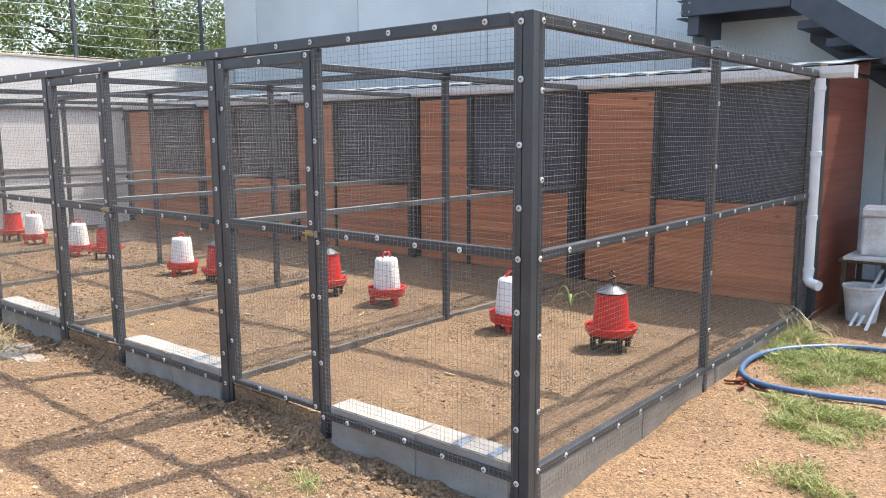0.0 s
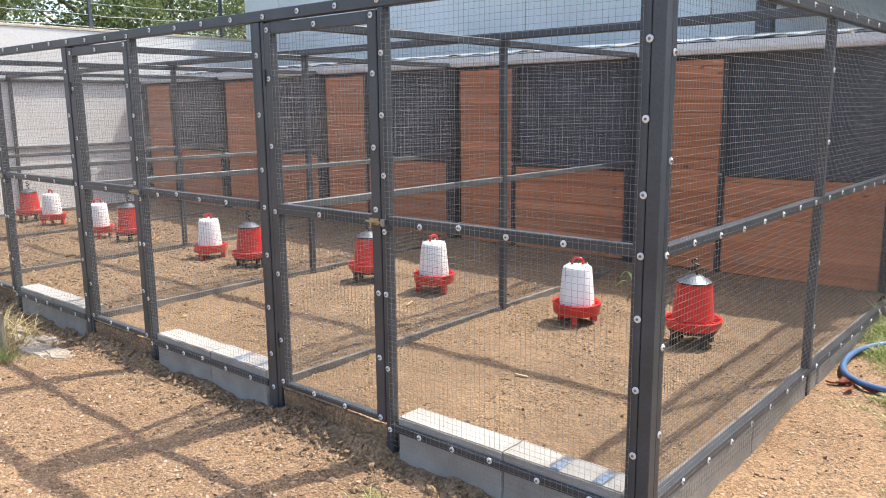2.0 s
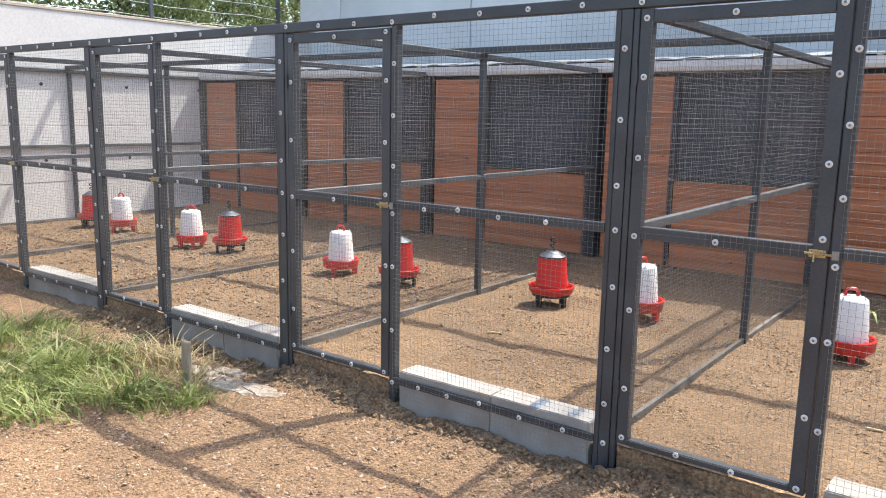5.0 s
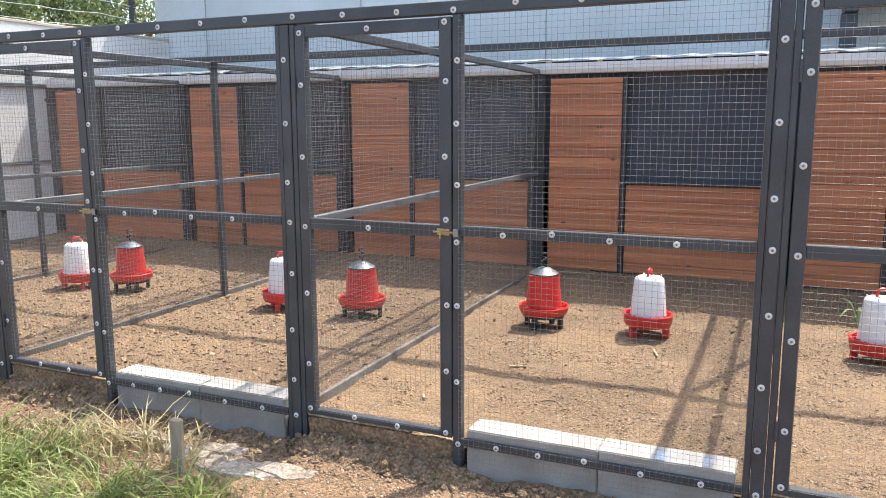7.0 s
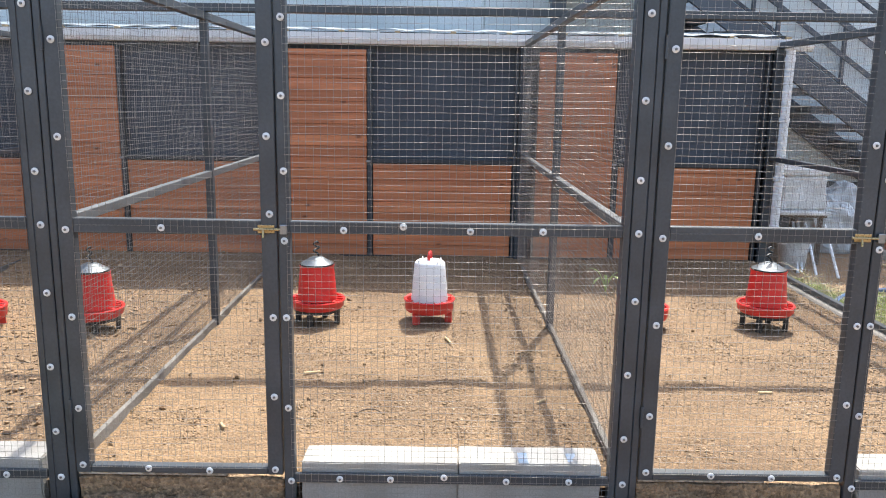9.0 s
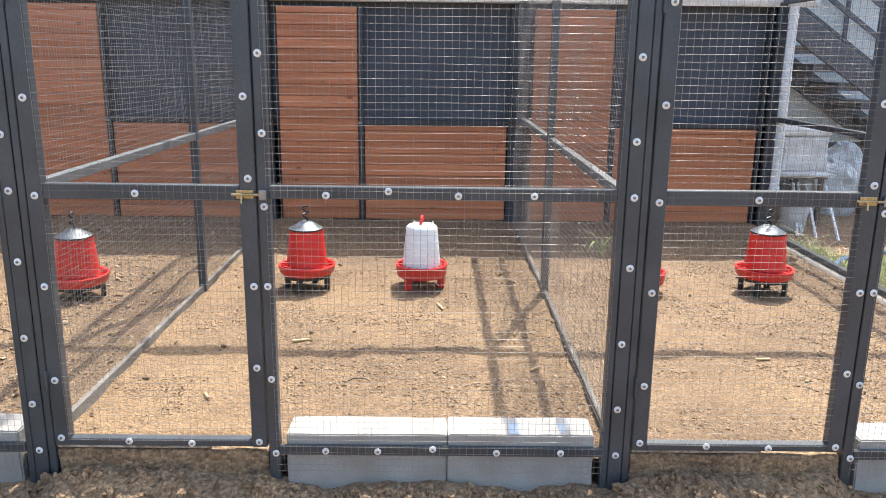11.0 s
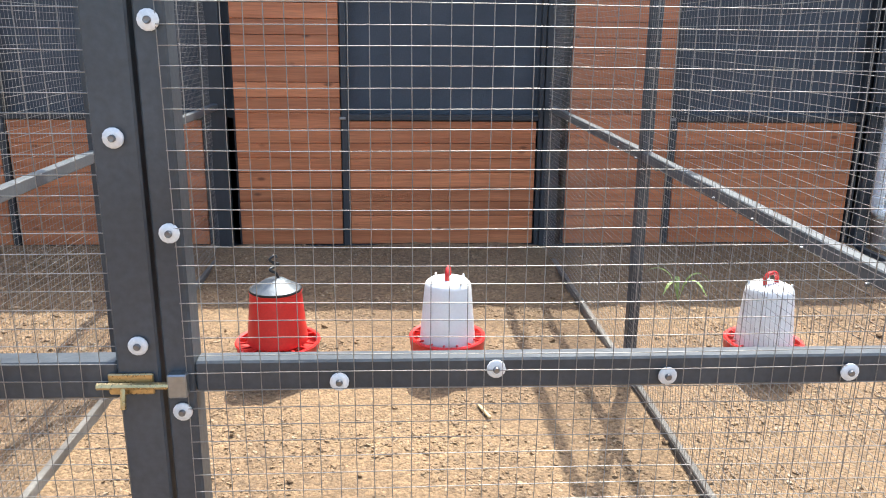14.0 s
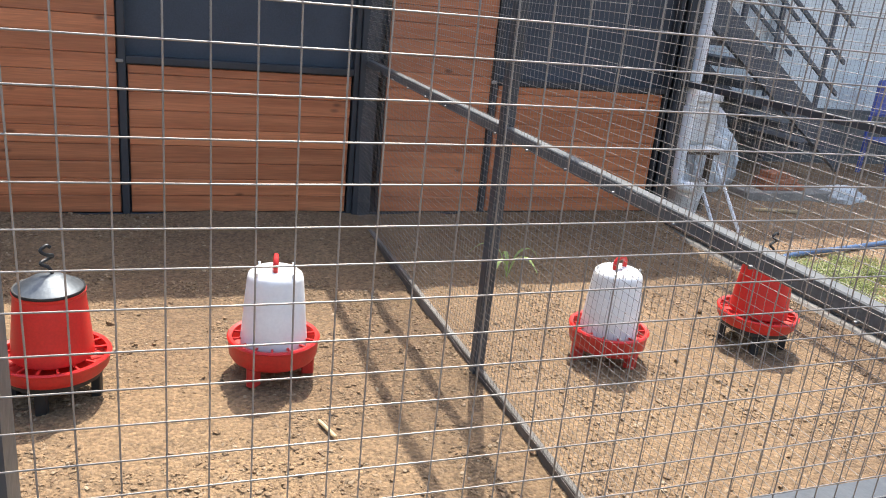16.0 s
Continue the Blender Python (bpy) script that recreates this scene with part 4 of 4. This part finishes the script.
for i, (a, l) in enumerate(((10, 0.16), (80, 0.12), (150, 0.18), (220, 0.13), (300, 0.15))):
    pts = smooth_line([(0, 0, 0), (l * 0.3, 0, l * 0.8), (l * 0.8, 0, l * 0.95), (l * 1.25, 0, l * 0.55)], 4)
    bm = bmesh.new()
    row = [(bm.verts.new(p + Vector((0, 0.011 * math.sin(math.pi * (k + 0.6) / (len(pts) + 0.4)), 0))), bm.verts.new(p - Vector((0, 0.011 * math.sin(math.pi * (k + 0.6) / (len(pts) + 0.4)), 0)))) for k, p in enumerate(pts)]
    for (a0, a1), (b0, b1) in zip(row, row[1:]):
        bm.faces.new((a0, a1, b1, b0))
    part("leaf", bm, WEED, weed, at=pose(0, 0, 0, 0, 0, a), smooth=True)

# pile of old sacks with scrap beside the shed
GZ = 0.175


def sack(at, size, turn, tilt, seed, label):
    t = thing("sack", at, label, "sack", "piled sacks")
    t.matrix_basis = pose(*at, 0, tilt, turn)
    bm = bmesh.new()
    bmesh.ops.create_icosphere(bm, subdivisions=5, radius=1.0)
    for v in bm.verts:
        c = v.co.copy()
        k = [math.copysign(abs(a) ** 0.55, a) for a in c]
        p = Vector((k[0] * size[0] / 2, k[1] * size[1] / 2, (k[2] * 0.5 + 0.5) * size[2]))
        big = noise.noise(p * 5.5 + Vector((seed, 0, 0)))
        fold = abs(noise.noise(Vector((p.x * 16 + seed, p.y * 16, p.z * 4.5))))
        p += c * (0.045 * big - 0.055 * fold + 0.02)
        v.co = p
    part("bag", bm, SACK, t, smooth=True)
    neck = smooth_line([(0, 0, size[2] * 0.94), (0.02, 0.01, size[2] * 1.0), (0.05, -0.01, size[2] * 1.04)], 4)
    part("neck", tube(neck, 0.032, 8), SACK, t, smooth=True)


sack((-0.62, 7.72, GZ - 0.02), (0.48, 0.36, 0.52), -15, 0, 8, "bulging white woven plastic sack on the ground")
sack((-0.13, 7.99, GZ - 0.03), (0.44, 0.34, 0.72), -8, -24, 21, "leaning grey-white plastic sack beside the table")
table = thing("old_table", (-1.25, 7.32, GZ), "old grey board table on thin legs beside the shed", "table")
part("tabletop", box(-0.28, 0.27, -0.33, 0.33, 0.45, 0.475, 0.004), BARK, table)
part("foam_sheet", box(-0.24, 0.29, -0.36, 0.28, 0.476, 0.505, 0.006), STYRO, table, "pale foam board on the table")
for x, y in ((-0.24, -0.28), (0.23, -0.28), (-0.24, 0.28), (0.23, 0.28)):
    part("leg", box(x - 0.02, x + 0.02, y - 0.02, y + 0.02, -0.02, 0.449, 0.003), BARK, table)


def foam(name, at, size, turn, label):
    t = thing(name, at, label, "foam box", "foam boxes")
    t.matrix_basis = pose(*at, 0, 0, turn)
    bm = box(-size[0] / 2, size[0] / 2, -size[1] / 2, size[1] / 2, 0, size[2] * 0.82, 0.02)
    bmesh.ops.subdivide_edges(bm, edges=[e for e in bm.edges if e.calc_length() > 0.1], cuts=6, use_grid_fill=True)
    for v in bm.verts:
        v.co += 0.016 * noise.noise_vector(v.co * 7 + Vector(at)) + 0.006 * noise.noise_vector(v.co * 19)
    part("body", bm, STYRO, t, smooth=True)
    part("lid", box(-size[0] / 2 - 0.008, size[0] / 2 + 0.008, -size[1] / 2 - 0.008, size[1] / 2 + 0.008, size[2] * 0.825, size[2], 0.012), STYRO, t)


foam("foam_box", (-1.19, 7.30, GZ + 0.506), (0.46, 0.40, 0.39), 8, "stained white polystyrene box on the old table")
bucket = thing("bucket", (-1.31, 6.90, GZ), "old white plastic bucket under the table", "bucket")
part("pail", lathe([(0.11, 0.0), (0.145, 0.27), (0.152, 0.275), (0.152, 0.295), (0.142, 0.295), (0.138, 0.27), (0.105, 0.01)], 24), STYRO, bucket, smooth=True)
for x, y, dx in ((-1.345, 6.68, 0.12), (-1.295, 6.71, 0.13), (-1.215, 6.60, 0.07), (-1.07, 6.50, 0.06)):
    st = thing("white_stick", (x, y, GZ - 0.01), "thin pale plastic strip leaning under the table", "stick", "leaning sticks")
    part("strip", tube([(0, 0, 0), (dx, 0.46, 0.40)], 0.013, 6), PVC, st)
slab = thing("concrete_slab", (0.10, 7.42, GZ - 0.02), "pale flat concrete slab on the ground", "slab")
part("slab_body", box(-0.45, 0.50, -0.12, 0.13, 0, 0.10, 0.01), CURB, slab)
clay = thing("clay_tile", (0.10, 7.43, GZ + 0.078), "broken orange clay tile on the slab", "tile")
for k, (dx, dz, w) in enumerate(((-0.02, 0.0, 0.46), (-0.05, 0.051, 0.36), (-0.07, 0.102, 0.22))):
    part("shard", box(dx - w / 2, dx + w / 2, -0.08 + 0.01 * k, 0.08, dz, dz + 0.05, 0.008), CLAY, clay)
chair = thing("plastic_chair", (2.32, 8.28, 0.12), "tall-backed blue plastic chair near the building wall", "chair")
part("backrest", box(-0.22, 0.22, 0.18, 0.21, 0.66, 1.04, 0.02), BLUEP, chair)
part("seat", box(-0.23, 0.23, -0.22, 0.21, 0.40, 0.44, 0.015), BLUEP, chair)
for x in (-0.20, 0.20):
    part("back_post", box(x - 0.02, x + 0.02, 0.185, 0.215, 0.44, 0.67, 0.006), BLUEP, chair)
    for y in (-0.19, 0.18):
        part("leg", box(x - 0.022, x + 0.022, y - 0.022, y + 0.022, 0.0, 0.40, 0.008), BLUEP, chair)
bag = thing("plastic_bag", (0.76, 7.36, GZ - 0.01), "flat pale blue plastic bag on the ground", "bag")
bm = bmesh.new()
bmesh.ops.create_icosphere(bm, subdivisions=4, radius=1.0)
for v in bm.verts:
    c = v.co.copy()
    v.co = Vector((c.x * 0.27, c.y * 0.13, max(0, c.z) * 0.13)) + c * (0.05 * noise.noise(c * 2.6))
part("film", bm, SACK, bag, smooth=True)
for x0, y0, x1, y1 in ((-0.50, 7.02, -0.10, 6.92), (-1.36, 5.98, -1.20, 5.75)):
    st = thing("pale_stick", (x0, y0, yard_h(x0, y0)), "thin pale wooden stick lying on the ground", "stick", "sticks")
    dz = yard_h(x1, y1) - yard_h(x0, y0)
    part("stem", tube([(0, 0, 0.012), ((x1 - x0) * 0.5, (y1 - y0) * 0.5 + 0.01, dz * 0.5 + 0.016), (x1 - x0, y1 - y0, dz + 0.012)], 0.014, 7), TIMBER, st, smooth=True)

# mortar spill before the blocks, and a few reddish dead leaves by the hose
rng = np.random.RandomState(77)
for i, (x, y, r) in enumerate(((-6.12, 2.32, 0.20), (-6.45, 2.36, 0.14), (-5.86, 2.36, 0.15), (-6.30, 2.45, 0.12), (-6.75, 2.42, 0.12))):
    spill = thing("mortar_spill", (x, y, yard_h(x, y)), "flat pale splash of dried mortar on the soil", "mortar", "mortar spills")
    prof = [r * (0.7 + 0.35 * rng.rand()) for _ in range(18)]
    bm = bmesh.new()
    low = [bm.verts.new((p * 1.5 * math.cos(k / 18 * 6.283), p * 0.6 * math.sin(k / 18 * 6.283), -0.03)) for k, p in enumerate(prof)]
    top = [bm.verts.new((v.co.x * 0.85, v.co.y * 0.85, 0.006 + 0.008 * rng.rand())) for v in low]
    mid = bm.verts.new((0, 0, 0.016))
    for k in range(18):
        bm.faces.new((low[k], low[(k + 1) % 18], top[(k + 1) % 18], top[k]))
        bm.faces.new((top[k], top[(k + 1) % 18], mid))
    part("splash", bm, MORTAR, spill, smooth=True)
for i in range(7):
    x, y = -1.53 + rng.normal(0, 0.06), 4.83 + rng.normal(0, 0.05)
    leaf = thing("dead_leaf", (x, y, yard_h(x, y) + 0.012), "curled reddish-brown dead leaf on the soil", "leaf", "dead leaves")
    leaf.matrix_basis = pose(x, y, yard_h(x, y) + 0.012, rng.uniform(-20, 20), rng.uniform(-20, 20), rng.uniform(0, 360))
    bm = bmesh.new()
    row = [[bm.verts.new((-0.05 + 0.02 * k, s * 0.018 * math.sin((k + 0.3) / 5.6 * math.pi), 0.010 * abs(s) + 0.004 * math.sin(k * 1.3))) for s in (-1, 0, 1)] for k in range(6)]
    for a, c in zip(row, row[1:]):
        for k in range(2):
            bm.faces.new((a[k], a[k + 1], c[k + 1], c[k]))
    bmesh.ops.solidify(bm, geom=bm.faces[:], thickness=0.001)
    part("blade", bm, DEADLEAF, leaf, smooth=True)

# blue chalk marks across a block, splinters and a twig on the litter
for k in (0, 1):
    for x in (POST_X[k] + 1.765, POST_X[k] + 1.955):
        mark = thing("chalk_mark", (x, YF + 0.05, 0.286), "smudged blue chalk mark on the block", "mark", "chalk marks")
        part("smudge", box(-0.018, 0.020, -0.03, 0.06, -0.004, 0.0032, 0.001), BLUEMARK, mark)
for x, y, a, l in ((-5.22, 3.80, 25, 0.09), (-4.495, 4.395, -70, 0.11), (-4.05, 3.45, 50, 0.07), (-5.5, 3.1, 120, 0.06), (-2.9, 3.6, 10, 0.08)):
    sp = thing("wood_splinter", (x, y, floor_h(x, y) + 0.010), "pale split wood splinter lying on the litter", "splinter", "splinters")
    sp.matrix_basis = pose(x, y, floor_h(x, y) + 0.010, 4, 3, a)
    part("sliver", box(-l / 2, l / 2, -0.007, 0.006, -0.006, 0.005, 0.003), TIMBER, sp)
twig = thing("twig", (-4.87, 3.30, floor_h(-4.87, 3.30)), "thin dark curled twig on the litter", "twig")
part("stem", tube(smooth_line([(-0.07, -0.02, 0.006), (-0.03, 0.025, 0.012), (0.02, 0.03, 0.014), (0.055, 0.0, 0.010), (0.05, -0.03, 0.006)], 5), 0.0035, 6), BARK, twig, smooth=True)
scatter("clods", 140, (-7.5, XR - 0.12, YF + 0.2, YB - 0.1), floor_h, LITTER, 0.0095, 12, "brown clods of soil on the litter", 0.7)
